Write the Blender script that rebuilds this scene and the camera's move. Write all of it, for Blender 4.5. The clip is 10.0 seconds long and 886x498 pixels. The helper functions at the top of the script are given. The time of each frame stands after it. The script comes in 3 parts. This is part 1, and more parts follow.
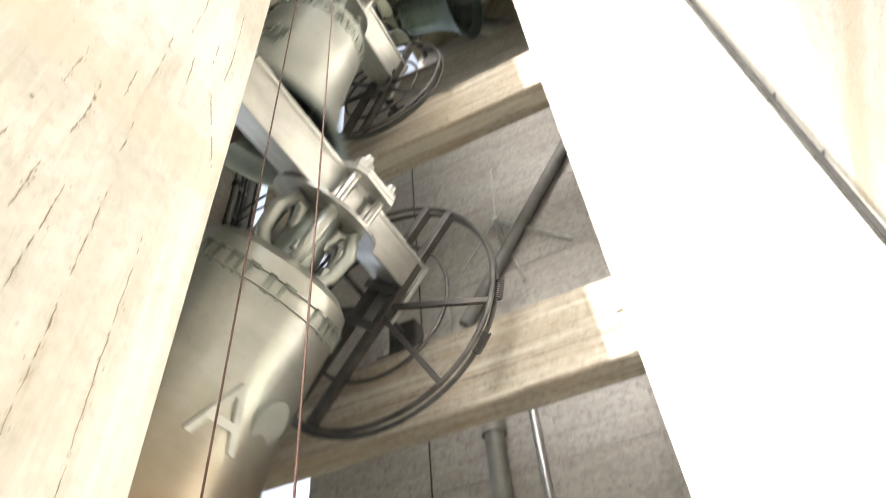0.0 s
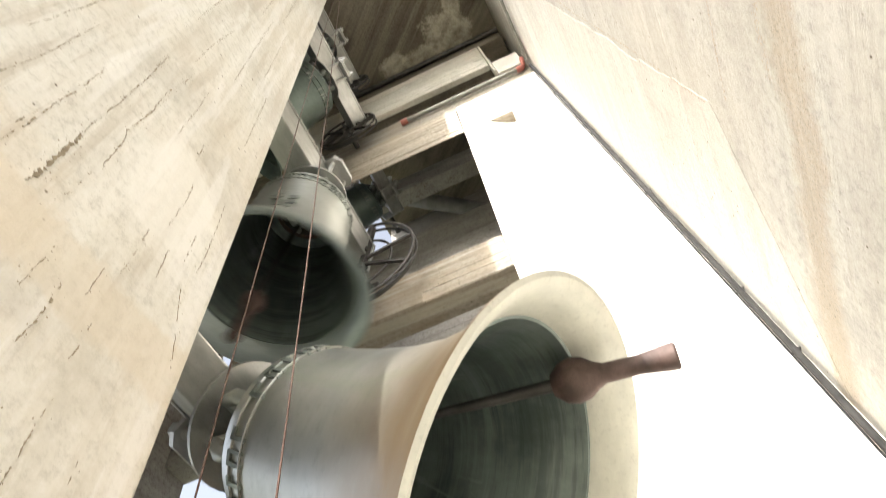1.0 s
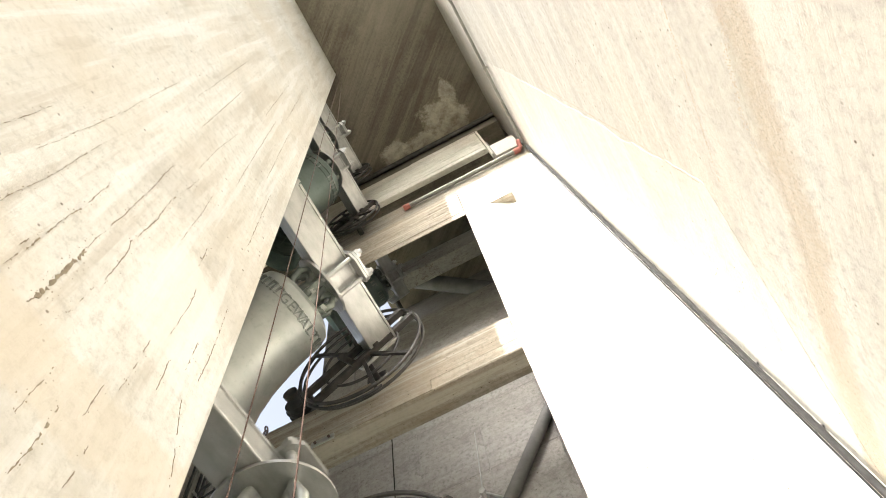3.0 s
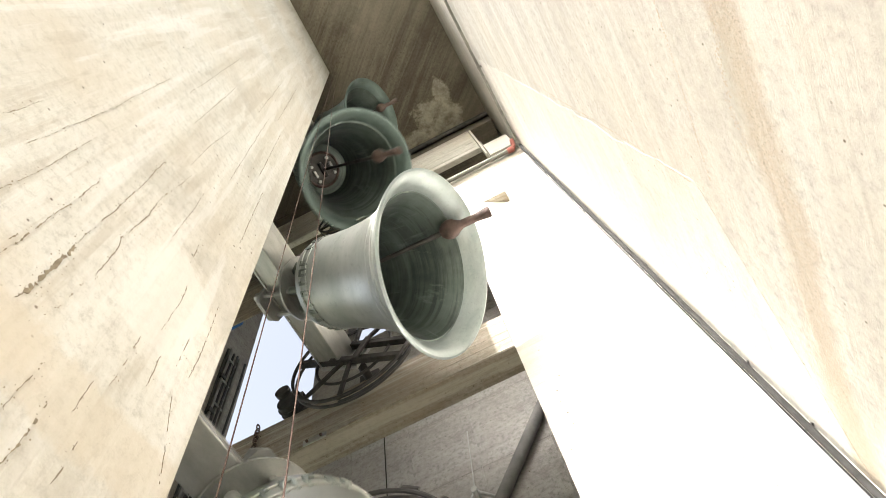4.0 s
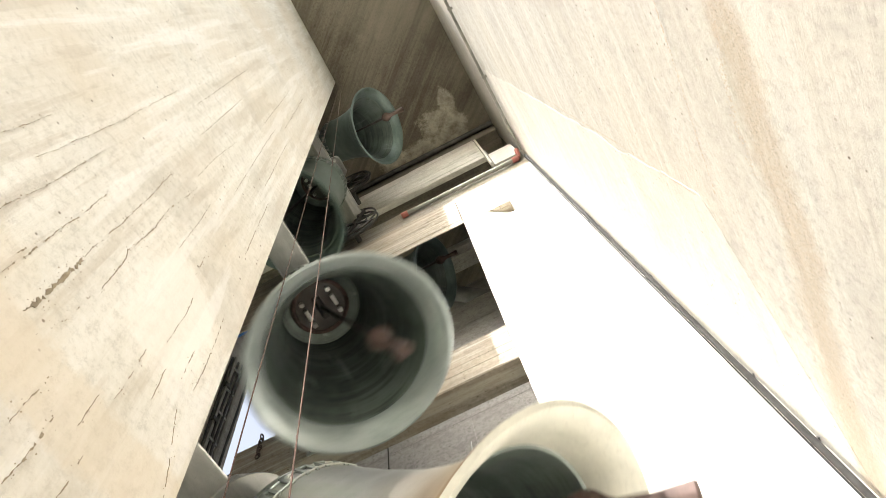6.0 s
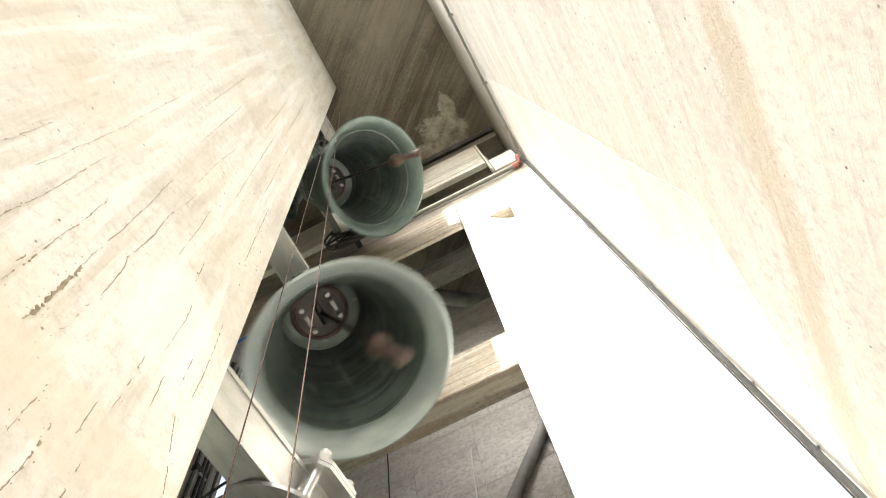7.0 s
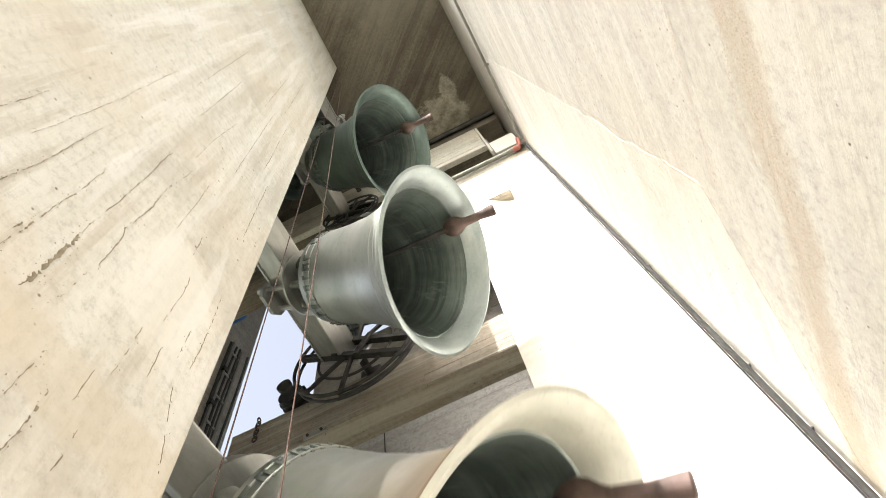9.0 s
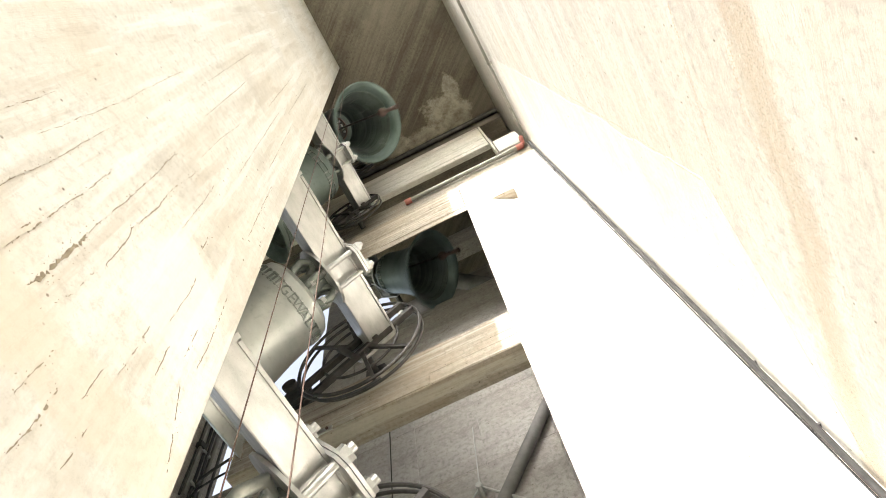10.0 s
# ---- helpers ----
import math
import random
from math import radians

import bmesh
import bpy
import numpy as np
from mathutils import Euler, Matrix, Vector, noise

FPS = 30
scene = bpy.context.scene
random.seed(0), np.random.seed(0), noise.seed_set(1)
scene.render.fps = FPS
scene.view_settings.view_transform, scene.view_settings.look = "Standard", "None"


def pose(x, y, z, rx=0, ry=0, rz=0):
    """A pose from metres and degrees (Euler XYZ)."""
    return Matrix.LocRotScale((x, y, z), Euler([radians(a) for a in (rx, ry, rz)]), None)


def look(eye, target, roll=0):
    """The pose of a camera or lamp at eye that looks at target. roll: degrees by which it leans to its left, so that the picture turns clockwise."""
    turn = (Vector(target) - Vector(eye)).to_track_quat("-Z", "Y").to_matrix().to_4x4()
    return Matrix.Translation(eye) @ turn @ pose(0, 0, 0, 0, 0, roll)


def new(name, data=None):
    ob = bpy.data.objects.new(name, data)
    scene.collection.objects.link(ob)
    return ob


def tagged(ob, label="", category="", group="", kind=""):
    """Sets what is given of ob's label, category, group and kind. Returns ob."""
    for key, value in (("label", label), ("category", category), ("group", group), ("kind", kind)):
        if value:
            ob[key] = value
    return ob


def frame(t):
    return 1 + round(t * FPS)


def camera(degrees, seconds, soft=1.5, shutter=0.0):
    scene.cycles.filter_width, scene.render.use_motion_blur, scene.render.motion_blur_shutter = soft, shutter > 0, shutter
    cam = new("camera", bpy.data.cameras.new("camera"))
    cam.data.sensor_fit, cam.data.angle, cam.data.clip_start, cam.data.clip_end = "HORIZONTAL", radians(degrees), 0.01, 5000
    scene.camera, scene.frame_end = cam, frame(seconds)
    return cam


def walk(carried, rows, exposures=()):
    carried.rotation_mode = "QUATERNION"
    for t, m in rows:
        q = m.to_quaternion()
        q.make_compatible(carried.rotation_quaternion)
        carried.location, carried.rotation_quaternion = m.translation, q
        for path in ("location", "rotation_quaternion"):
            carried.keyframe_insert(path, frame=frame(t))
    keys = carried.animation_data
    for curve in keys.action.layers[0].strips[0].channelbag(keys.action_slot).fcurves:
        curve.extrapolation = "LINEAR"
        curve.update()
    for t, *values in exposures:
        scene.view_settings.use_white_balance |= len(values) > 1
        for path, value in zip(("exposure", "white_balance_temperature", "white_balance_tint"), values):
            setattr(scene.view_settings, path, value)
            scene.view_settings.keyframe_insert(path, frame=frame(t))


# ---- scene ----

# ---------- camera ----------
cam = camera(72.0, 10.0, soft=0.85, shutter=0.5)
PATH = [
    (0, -0.026, 0.067, 1.463, 134.49, 4.27, 26.42),
    (0.5, -0.053, 0.053, 1.541, 143.2, 6.59, 24.14),
    (1, -0.039, 0.039, 1.58, 149.64, 6.0, 23.58),
    (1.5, -0.047, 0.024, 1.597, 153.78, 5.79, 25.27),
    (2, -0.026, 0.012, 1.601, 156.04, 5.35, 26.39),
    (2.5, -0.009, 0.009, 1.603, 157.09, 5.88, 26.53),
    (4, -0.007, 0.016, 1.599, 157.07, 7.07, 25.81),
    (4.5, -0.004, 0.016, 1.6, 157.06, 7.03, 25.92),
    (5, 0.001, 0.017, 1.599, 157.31, 6.96, 26.16),
    (5.5, -0.003, 0.01, 1.601, 157.49, 6.69, 25.9),
    (7, 0.008, -0.002, 1.6, 158.24, 6.47, 25.7),
    (7.5, 0.0, 0.0, 1.6, 157.79, 6.49, 25.34),
    (8, -0.004, 0.012, 1.598, 157.34, 6.28, 25.1),
    (8.5, -0.009, 0.019, 1.596, 156.95, 6.18, 24.82),
    (9, -0.003, 0.02, 1.596, 156.75, 6.27, 24.99),
    (9.5, -0.003, 0.018, 1.597, 156.89, 6.34, 25.38),
    (10, -0.009, 0.02, 1.594, 156.73, 6.13, 25.46),
]
EXPOSURES = [(0, 1.85), (0.5, 1.75), (1, 1.58), (1.5, 1.73), (2, 1.81), (2.5, 1.85), (3.6, 1.63), (4, 1.75), (4.5, 1.81), (5.5, 1.85),
             (6.2, 1.68), (7, 1.83), (7.5, 1.87), (8.2, 1.81), (8.8, 1.65), (9.0, 1.65), (9.5, 1.81), (10, 1.87)]
walk(cam, [(t, pose(x, y, z, rx, ry, rz)) for t, x, y, z, rx, ry, rz in PATH], EXPOSURES)

# ---------- light ----------
world = bpy.data.worlds.new("sky")
scene.world = world
world.use_nodes = True
wn = world.node_tree.nodes
sky = wn.new("ShaderNodeTexSky")
sky.sky_type, sky.sun_disc = "NISHITA", False
sky.dust_density, sky.air_density = 5.0, 0.7
sky.sun_elevation, sky.sun_rotation = radians(31.5), radians(193.1)
haze = wn.new("ShaderNodeHueSaturation")
haze.inputs["Saturation"].default_value, haze.inputs["Value"].default_value = 0.42, 1.4
world.node_tree.links.new(sky.outputs[0], haze.inputs["Color"])
world.node_tree.links.new(haze.outputs[0], wn["Background"].inputs[0])
wn["Background"].inputs[1].default_value = 0.15

sun = new("sun", bpy.data.lights.new("sun", "SUN"))
sun.data.energy, sun.data.angle, sun.data.color = 3.2, radians(0.5), (1.0, 0.97, 0.93)
sun.matrix_world = look((0, 0, 0), (0.232, 1.0, -0.63))


# ---------- materials ----------
class Nodes:
    def __init__(self, name):
        self.mat = bpy.data.materials.new(name)
        self.mat.use_nodes = True
        self.tree = self.mat.node_tree
        self.bsdf = self.tree.nodes["Principled BSDF"]
        self.coord = self.tree.nodes.new("ShaderNodeTexCoord").outputs["Object"]

    def add(self, kind, **values):
        node = self.tree.nodes.new(kind)
        for key, value in values.items():
            node.inputs[key].default_value = value
        return node

    def link(self, a, b):
        self.tree.links.new(a, b)

    def laid(self, scale, angle):
        """Turned about z first, then stretched, so that the grain runs along the angle."""
        node = self.tree.nodes.new("ShaderNodeMapping")
        node.vector_type = "TEXTURE"
        node.inputs["Scale"].default_value, node.inputs["Rotation"].default_value = [1 / a for a in scale], (0, 0, radians(angle))
        self.link(self.coord, node.inputs["Vector"])
        return node.outputs[0]

    def patch(self, middle, size, ragged=1.0):
        """A ragged stain round a middle; a size of 0 leaves that axis out."""
        node = self.tree.nodes.new("ShaderNodeMapping")
        stretch = [1 / a if a else 0.0 for a in size]
        node.inputs["Scale"].default_value, node.inputs["Location"].default_value = stretch, [-a * b for a, b in zip(middle, stretch)]
        self.link(self.coord, node.inputs["Vector"])
        far = self.tree.nodes.new("ShaderNodeVectorMath")
        far.operation = "LENGTH"
        self.link(node.outputs[0], far.inputs[0])
        rag = self.add("ShaderNodeMath")
        rag.operation = "MULTIPLY_ADD"
        self.link(self.noise(5.5, 10, 0.74), rag.inputs[0])
        rag.inputs[1].default_value = 2.2 * ragged
        self.link(far.outputs["Value"], rag.inputs[2])
        return self.edge(rag.outputs[0], 1.1 * ragged)

    def edge(self, value, middle):
        """1 where the value is well under middle + 0.9, 0 past it."""
        low = self.add("ShaderNodeMapRange")
        low.inputs["From Min"].default_value, low.inputs["From Max"].default_value = middle + 1.05, middle + 0.75
        self.link(value, low.inputs["Value"])
        return low.outputs[0]

    def mapped(self, scale=(1, 1, 1), turn=(0, 0, 0)):
        node = self.tree.nodes.new("ShaderNodeMapping")
        node.inputs["Scale"].default_value, node.inputs["Rotation"].default_value = scale, [radians(a) for a in turn]
        self.link(self.coord, node.inputs["Vector"])
        return node.outputs[0]

    def noise(self, scale, detail=4.0, rough=0.55, vector=None, distortion=0.0):
        node = self.add("ShaderNodeTexNoise", Scale=scale, Detail=detail, Roughness=rough, Distortion=distortion)
        self.link(vector or self.coord, node.inputs["Vector"])
        return node.outputs["Fac"]

    def ramp(self, fac, stops):
        node = self.tree.nodes.new("ShaderNodeValToRGB")
        while len(node.color_ramp.elements) < len(stops):
            node.color_ramp.elements.new(0.5)
        for e, (p, c) in zip(node.color_ramp.elements, stops):
            e.position, e.color = p, ((c, c, c, 1) if isinstance(c, (int, float)) else (*c, 1))
        self.link(fac, node.inputs[0])
        return node.outputs[0]

    def mix(self, fac, a, b, blend="MIX"):
        node = self.tree.nodes.new("ShaderNodeMix")
        node.data_type, node.blend_type = "RGBA", blend
        for value, socket in ((fac, node.inputs[0]), (a, node.inputs[6]), (b, node.inputs[7])):
            if isinstance(value, (int, float)):
                socket.default_value = value
            elif isinstance(value, tuple):
                socket.default_value = (*value, 1)
            else:
                self.link(value, socket)
        return node.outputs[2]

    def bump(self, *heights):
        last = None
        for height, strength, far in heights:
            node = self.add("ShaderNodeBump", Strength=strength, Distance=far)
            self.link(height, node.inputs["Height"])
            if last:
                self.link(last, node.inputs["Normal"])
            last = node.outputs[0]
        self.link(last, self.bsdf.inputs["Normal"])

    def set(self, colour=None, rough=0.6, metal=0.0):
        for value, key in ((colour, "Base Color"), (rough, "Roughness"), (metal, "Metallic")):
            if isinstance(value, tuple):
                self.bsdf.inputs[key].default_value = (*value, 1)
            elif isinstance(value, (int, float)):
                self.bsdf.inputs[key].default_value = value
            elif value is not None:
                self.link(value, self.bsdf.inputs[key])
        return self.mat


def concrete(name, light, dark, stain, boards, turn, cracks=0.5, rust=0.35, seam=None, dirt=0.7, lines=None, blooms=(), lay=None, stains=()):
    """Board-marked concrete. boards: how the grain is stretched; turn: how the boards lie."""
    n = Nodes(name)
    lie = n.mapped(boards, turn) if lay is None else n.laid(boards, lay)
    big = n.noise(0.9, 5, 0.6)
    grain = n.noise(3.0, 8, 0.65, lie, 0.4)
    fine = n.noise(60, 6, 0.7)
    blotch = n.noise(2.2, 6, 0.65)
    colour = n.mix(n.ramp(grain, [(0.3, 0.0), (0.7, 1.0)]), dark, light)
    speck = n.noise(34, 10, 0.8)
    colour = n.mix(n.ramp(speck, [(0.37, dirt), (0.5, 0.0)]), colour, tuple(c * 0.66 for c in dark))
    colour = n.mix(n.ramp(speck, [(0.53, 0.0), (0.68, dirt * 0.7)]), colour, tuple(min(0.85, c * 1.2) for c in light))
    colour = n.mix(n.ramp(big, [(0.42, 0.0), (0.68, rust)]), colour, stain)
    colour = n.mix(n.ramp(blotch, [(0.34, 0.6 * dirt), (0.46, 0.0)]), colour, tuple(c * 0.66 for c in dark))
    if lines:
        # the edges of the formwork boards, drawn out along them
        edge = n.noise(1.0, 5, 0.6, n.mapped(lines[0]), 0.15)
        dark_edge = n.mix(1.0, n.ramp(edge, [(0.40, 1.0), (0.455, 0.0)]), n.ramp(n.noise(3.1, 4), [(0.35, 0.15), (0.6, 1.0)]), "MULTIPLY")
        colour = n.mix(n.mix(1.0, dark_edge, (lines[1],) * 3, "MULTIPLY"), colour, tuple(c * 0.72 for c in stain))
        colour = n.mix(n.ramp(edge, [(0.55, 0.0), (0.62, lines[1] * 0.8)]), colour, tuple(min(0.86, c * 1.22) for c in light))
    # fissures along the boards
    fissure = n.noise(2.4, 7, 0.6, lie, 1.2)
    where = n.ramp(n.noise(0.8, 3), [(0.47, 0.0), (0.6, 1.0)])
    line = n.ramp(fissure, [(0.488, 0.0), (0.5, 1.0), (0.512, 0.0)])
    crack = n.mix(1.0, line, where, "MULTIPLY")
    colour = n.mix(n.mix(1.0, crack, (cracks,) * 3, "MULTIPLY"), colour, (0.12, 0.085, 0.055))
    pits = n.tree.nodes.new("ShaderNodeTexVoronoi")
    pits.inputs["Scale"].default_value = 17
    n.link(n.coord, pits.inputs["Vector"])
    pit = n.ramp(pits.outputs["Distance"], [(0.045, 1.0), (0.085, 0.0)])
    pit = n.mix(1.0, pit, n.ramp(n.noise(1.7, 3), [(0.44, 0.0), (0.52, 1.0)]), "MULTIPLY")
    colour = n.mix(pit, colour, (0.1, 0.075, 0.05))
    if seam:
        # a rough pour joint: a sandy band of exposed grit at one height
        split = n.tree.nodes.new("ShaderNodeSeparateXYZ")
        n.link(n.coord, split.inputs[0])
        wave = n.add("ShaderNodeMath")
        wave.operation = "MULTIPLY_ADD"
        n.link(n.noise(1.6, 4), wave.inputs[0])
        wave.inputs[1].default_value = 0.22
        rag = n.add("ShaderNodeMath")
        rag.operation = "MULTIPLY_ADD"
        n.link(n.noise(11, 8, 0.8), rag.inputs[0])
        rag.inputs[1].default_value = 0.16
        n.link(split.outputs["Z"], rag.inputs[2])
        n.link(rag.outputs[0], wave.inputs[2])
        off = n.add("ShaderNodeMath")
        off.operation = "SUBTRACT"
        n.link(wave.outputs[0], off.inputs[0])
        off.inputs[1].default_value = seam[0] + 0.19
        far = n.add("ShaderNodeMath")
        far.operation = "ABSOLUTE"
        n.link(off.outputs[0], far.inputs[0])
        band = n.ramp(far.outputs[0], [(seam[1] * 0.45, 1.0), (seam[1], 0.0)])
        grit = n.ramp(n.noise(70, 8, 0.8), [(0.40, 0.0), (0.56, 1.0)])
        sand = n.mix(1.0, band, n.mix(0.55, grit, (1.0, 1.0, 1.0)), "MULTIPLY")
        colour = n.mix(n.mix(1.0, sand, (0.9, 0.9, 0.9), "MULTIPLY"), colour, (0.325, 0.275, 0.21))
        hole = n.mix(1.0, band, n.ramp(n.noise(150, 6, 0.75), [(0.55, 0.0), (0.62, 0.8)]), "MULTIPLY")
        colour = n.mix(hole, colour, (0.17, 0.14, 0.105))
        pit = n.mix(1.0, pit, hole, "ADD")
    if lay is not None:
        # boards of the formwork, pale and dark side by side
        board = n.noise(1.0, 3, 0.5, n.laid((0.12, 7.0, 1.0), lay))
        colour = n.mix(n.ramp(board, [(0.38, 0.4), (0.48, 0.0)]), colour, tuple(c * 0.62 for c in dark))
        colour = n.mix(n.ramp(board, [(0.54, 0.0), (0.68, 0.35)]), colour, tuple(c * 1.25 for c in light))
    for middle, size, tint, strong in stains:
        colour = n.mix(n.mix(1.0, n.patch(middle, size, 0.8), (strong,) * 3, "MULTIPLY"), colour, tint)
    for cx, cy, rx, ry in blooms:
        mask = n.mix(1.0, n.patch((cx, cy, 0), (rx, ry, 0)), n.ramp(n.noise(7.0, 7, 0.7), [(0.36, 0.2), (0.58, 1.0)]), "MULTIPLY")
        colour = n.mix(n.mix(1.0, mask, (0.72,) * 3, "MULTIPLY"), colour, (0.60, 0.555, 0.455))
    n.bump((grain, 0.45, 0.012), (speck, 0.35, 0.006), (fine, 0.3, 0.003), (crack, -0.7, 0.01), (pit, -0.6, 0.008))
    return n.set(colour, 0.88)


def metal(name, light, dark, rough, metallic, scale=6.0, streak=(1, 1, 1), bump=0.1):
    n = Nodes(name)
    big = n.noise(scale, 6, 0.6, n.mapped(streak))
    fine = n.noise(scale * 14, 5, 0.6)
    colour = n.mix(n.ramp(big, [(0.3, 0.0), (0.7, 1.0)]), dark, light)
    colour = n.mix(n.ramp(fine, [(0.55, 0.0), (0.75, 0.35)]), colour, tuple(c * 0.6 for c in dark))
    n.bump((fine, bump, 0.002))
    return n.set(colour, n.ramp(big, [(0.2, min(1.0, rough + 0.12)), (0.8, max(0.0, rough - 0.1))]), metallic)


M = {
    "left": concrete("concrete_left", (0.765, 0.76, 0.72), (0.585, 0.565, 0.505), (0.60, 0.53, 0.425), (1.0, 3.0, 0.10), (4, 0, 0), 0.0, 0.55, None, 0.5, ((0.2, 12.0, 0.9), 0.40),
                     stains=(((0, 0, 2.57), (0, 0, 0.09), (0.61, 0.54, 0.43), 0.45), ((0, 0.44, 3.05), (0, 0.16, 0.28), (0.80, 0.79, 0.75), 0.6), ((0, 0.12, 2.6), (0, 0.2, 0.2), (0.61, 0.54, 0.43), 0.3))),
    "right": concrete("concrete_right", (0.425, 0.412, 0.37), (0.315, 0.298, 0.262), (0.42, 0.38, 0.305), (3.0, 0.3, 3.0), (0, 0, 0), 0.0, 0.45, (2.94, 0.085), 0.6, ((0.2, 0.8, 9.0), 0.25)),
    "pour": concrete("concrete_pour", (0.50, 0.487, 0.44), (0.39, 0.372, 0.33), (0.48, 0.42, 0.335), (3.0, 0.3, 3.0), (0, 0, 0), 0.0, 0.4, (2.93, 0.085), 0.5),
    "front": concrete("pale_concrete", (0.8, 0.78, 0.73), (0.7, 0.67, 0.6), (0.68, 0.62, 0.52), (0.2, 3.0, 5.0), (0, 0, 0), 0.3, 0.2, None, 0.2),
    "lintel": concrete("concrete_lintel", (0.58, 0.53, 0.445), (0.33, 0.29, 0.23), (0.42, 0.33, 0.23), (0.4, 7.0, 13.0), (0, 0, 0), 0.85, 0.5, lines=((0.45, 6.0, 20.0), 0.55)),
    "slab": concrete("lit_beam_concrete", (0.84, 0.82, 0.75), (0.66, 0.63, 0.55), (0.62, 0.53, 0.41), (0.5, 5.0, 6.0), (0, 0, 0), 0.6, 0.4, None, 0.6),
    "beam": concrete("concrete_beam", (0.45, 0.425, 0.365), (0.19, 0.175, 0.15), (0.33, 0.265, 0.19), (0.4, 7.0, 13.0), (0, 0, 0), 0.85, 0.7, lines=((0.45, 6.0, 20.0), 0.6)),
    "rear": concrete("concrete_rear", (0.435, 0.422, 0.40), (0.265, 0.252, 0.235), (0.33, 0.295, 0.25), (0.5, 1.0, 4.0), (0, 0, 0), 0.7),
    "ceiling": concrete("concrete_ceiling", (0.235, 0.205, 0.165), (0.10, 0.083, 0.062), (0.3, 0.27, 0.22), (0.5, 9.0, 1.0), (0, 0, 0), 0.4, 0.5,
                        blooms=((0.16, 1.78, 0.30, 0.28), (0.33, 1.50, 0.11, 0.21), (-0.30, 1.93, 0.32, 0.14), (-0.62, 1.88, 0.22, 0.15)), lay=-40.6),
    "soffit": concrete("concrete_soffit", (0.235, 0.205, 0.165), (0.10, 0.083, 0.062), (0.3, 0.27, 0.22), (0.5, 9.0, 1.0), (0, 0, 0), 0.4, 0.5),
    "floor": concrete("brown_floor", (0.43, 0.395, 0.33), (0.3, 0.268, 0.215), (0.39, 0.33, 0.25), (1, 1, 1), (0, 0, 0), 0.3),
    "earth": concrete("far_ground", (0.2, 0.2, 0.13), (0.1, 0.12, 0.06), (0.22, 0.17, 0.1), (0.05, 0.05, 1), (0, 0, 0), 0.0),
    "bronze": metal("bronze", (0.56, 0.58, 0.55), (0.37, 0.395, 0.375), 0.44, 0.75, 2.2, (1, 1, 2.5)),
    # shaded copies of bronze and lip for the dimly lit upper bells
    "dim_bronze": metal("dim_green_bronze", (0.20, 0.245, 0.225), (0.105, 0.14, 0.125), 0.5, 0.6, 2.4, (1, 1, 2.0)),
    "dim_lip": metal("dim_bronze_lip", (0.19, 0.25, 0.235), (0.10, 0.14, 0.13), 0.42, 0.55, 5.0, (1, 1, 3), 0.15),
    "lip": metal("bronze_lip", (0.47, 0.53, 0.53), (0.31, 0.37, 0.375), 0.36, 0.5, 5.0, (1, 1, 3), 0.15),
    # largest bell's lip: sunlight on it is put into the paler colour
    "sunlit_lip": metal("sunlit_bronze_lip", (0.70, 0.70, 0.62), (0.54, 0.55, 0.49), 0.45, 0.15, 5.0, (1, 1, 3), 0.15),
    "relief": metal("bronze_relief", (0.33, 0.36, 0.33), (0.17, 0.195, 0.175), 0.42, 0.75, 9.0),
    "zinc": metal("galvanised_steel", (0.54, 0.545, 0.525), (0.40, 0.405, 0.39), 0.38, 0.8, 16.0, (1.5, 0.5, 1.5)),
    "steel": metal("dark_steel", (0.11, 0.105, 0.10), (0.05, 0.047, 0.044), 0.5, 0.7, 9.0),
    "brace": metal("dull_pipe", (0.22, 0.215, 0.205), (0.14, 0.137, 0.13), 0.75, 0.1, 8.0),
    "iron": metal("rusty_iron", (0.155, 0.105, 0.09), (0.055, 0.038, 0.034), 0.65, 0.3, 12.0, bump=0.4),
    "rope": metal("rusty_wire", (0.075, 0.036, 0.022), (0.04, 0.018, 0.011), 0.8, 0.1, 30.0),
    "cable": metal("grey_cable", (0.022, 0.021, 0.019), (0.012, 0.011, 0.01), 0.85, 0.0, 20.0),
    "pipe": metal("zinc_pipe", (0.3, 0.3, 0.27), (0.19, 0.185, 0.165), 0.5, 0.4, 8.0),
    "red": metal("red_plastic", (0.45, 0.15, 0.12), (0.32, 0.1, 0.08), 0.5, 0.0, 20.0),
    "blue": metal("blue_plastic", (0.05, 0.2, 0.6), (0.04, 0.13, 0.45), 0.4, 0.0, 20.0),
    "rubber": metal("black_rubber", (0.05, 0.05, 0.05), (0.025, 0.025, 0.025), 0.6, 0.0, 20.0),
}


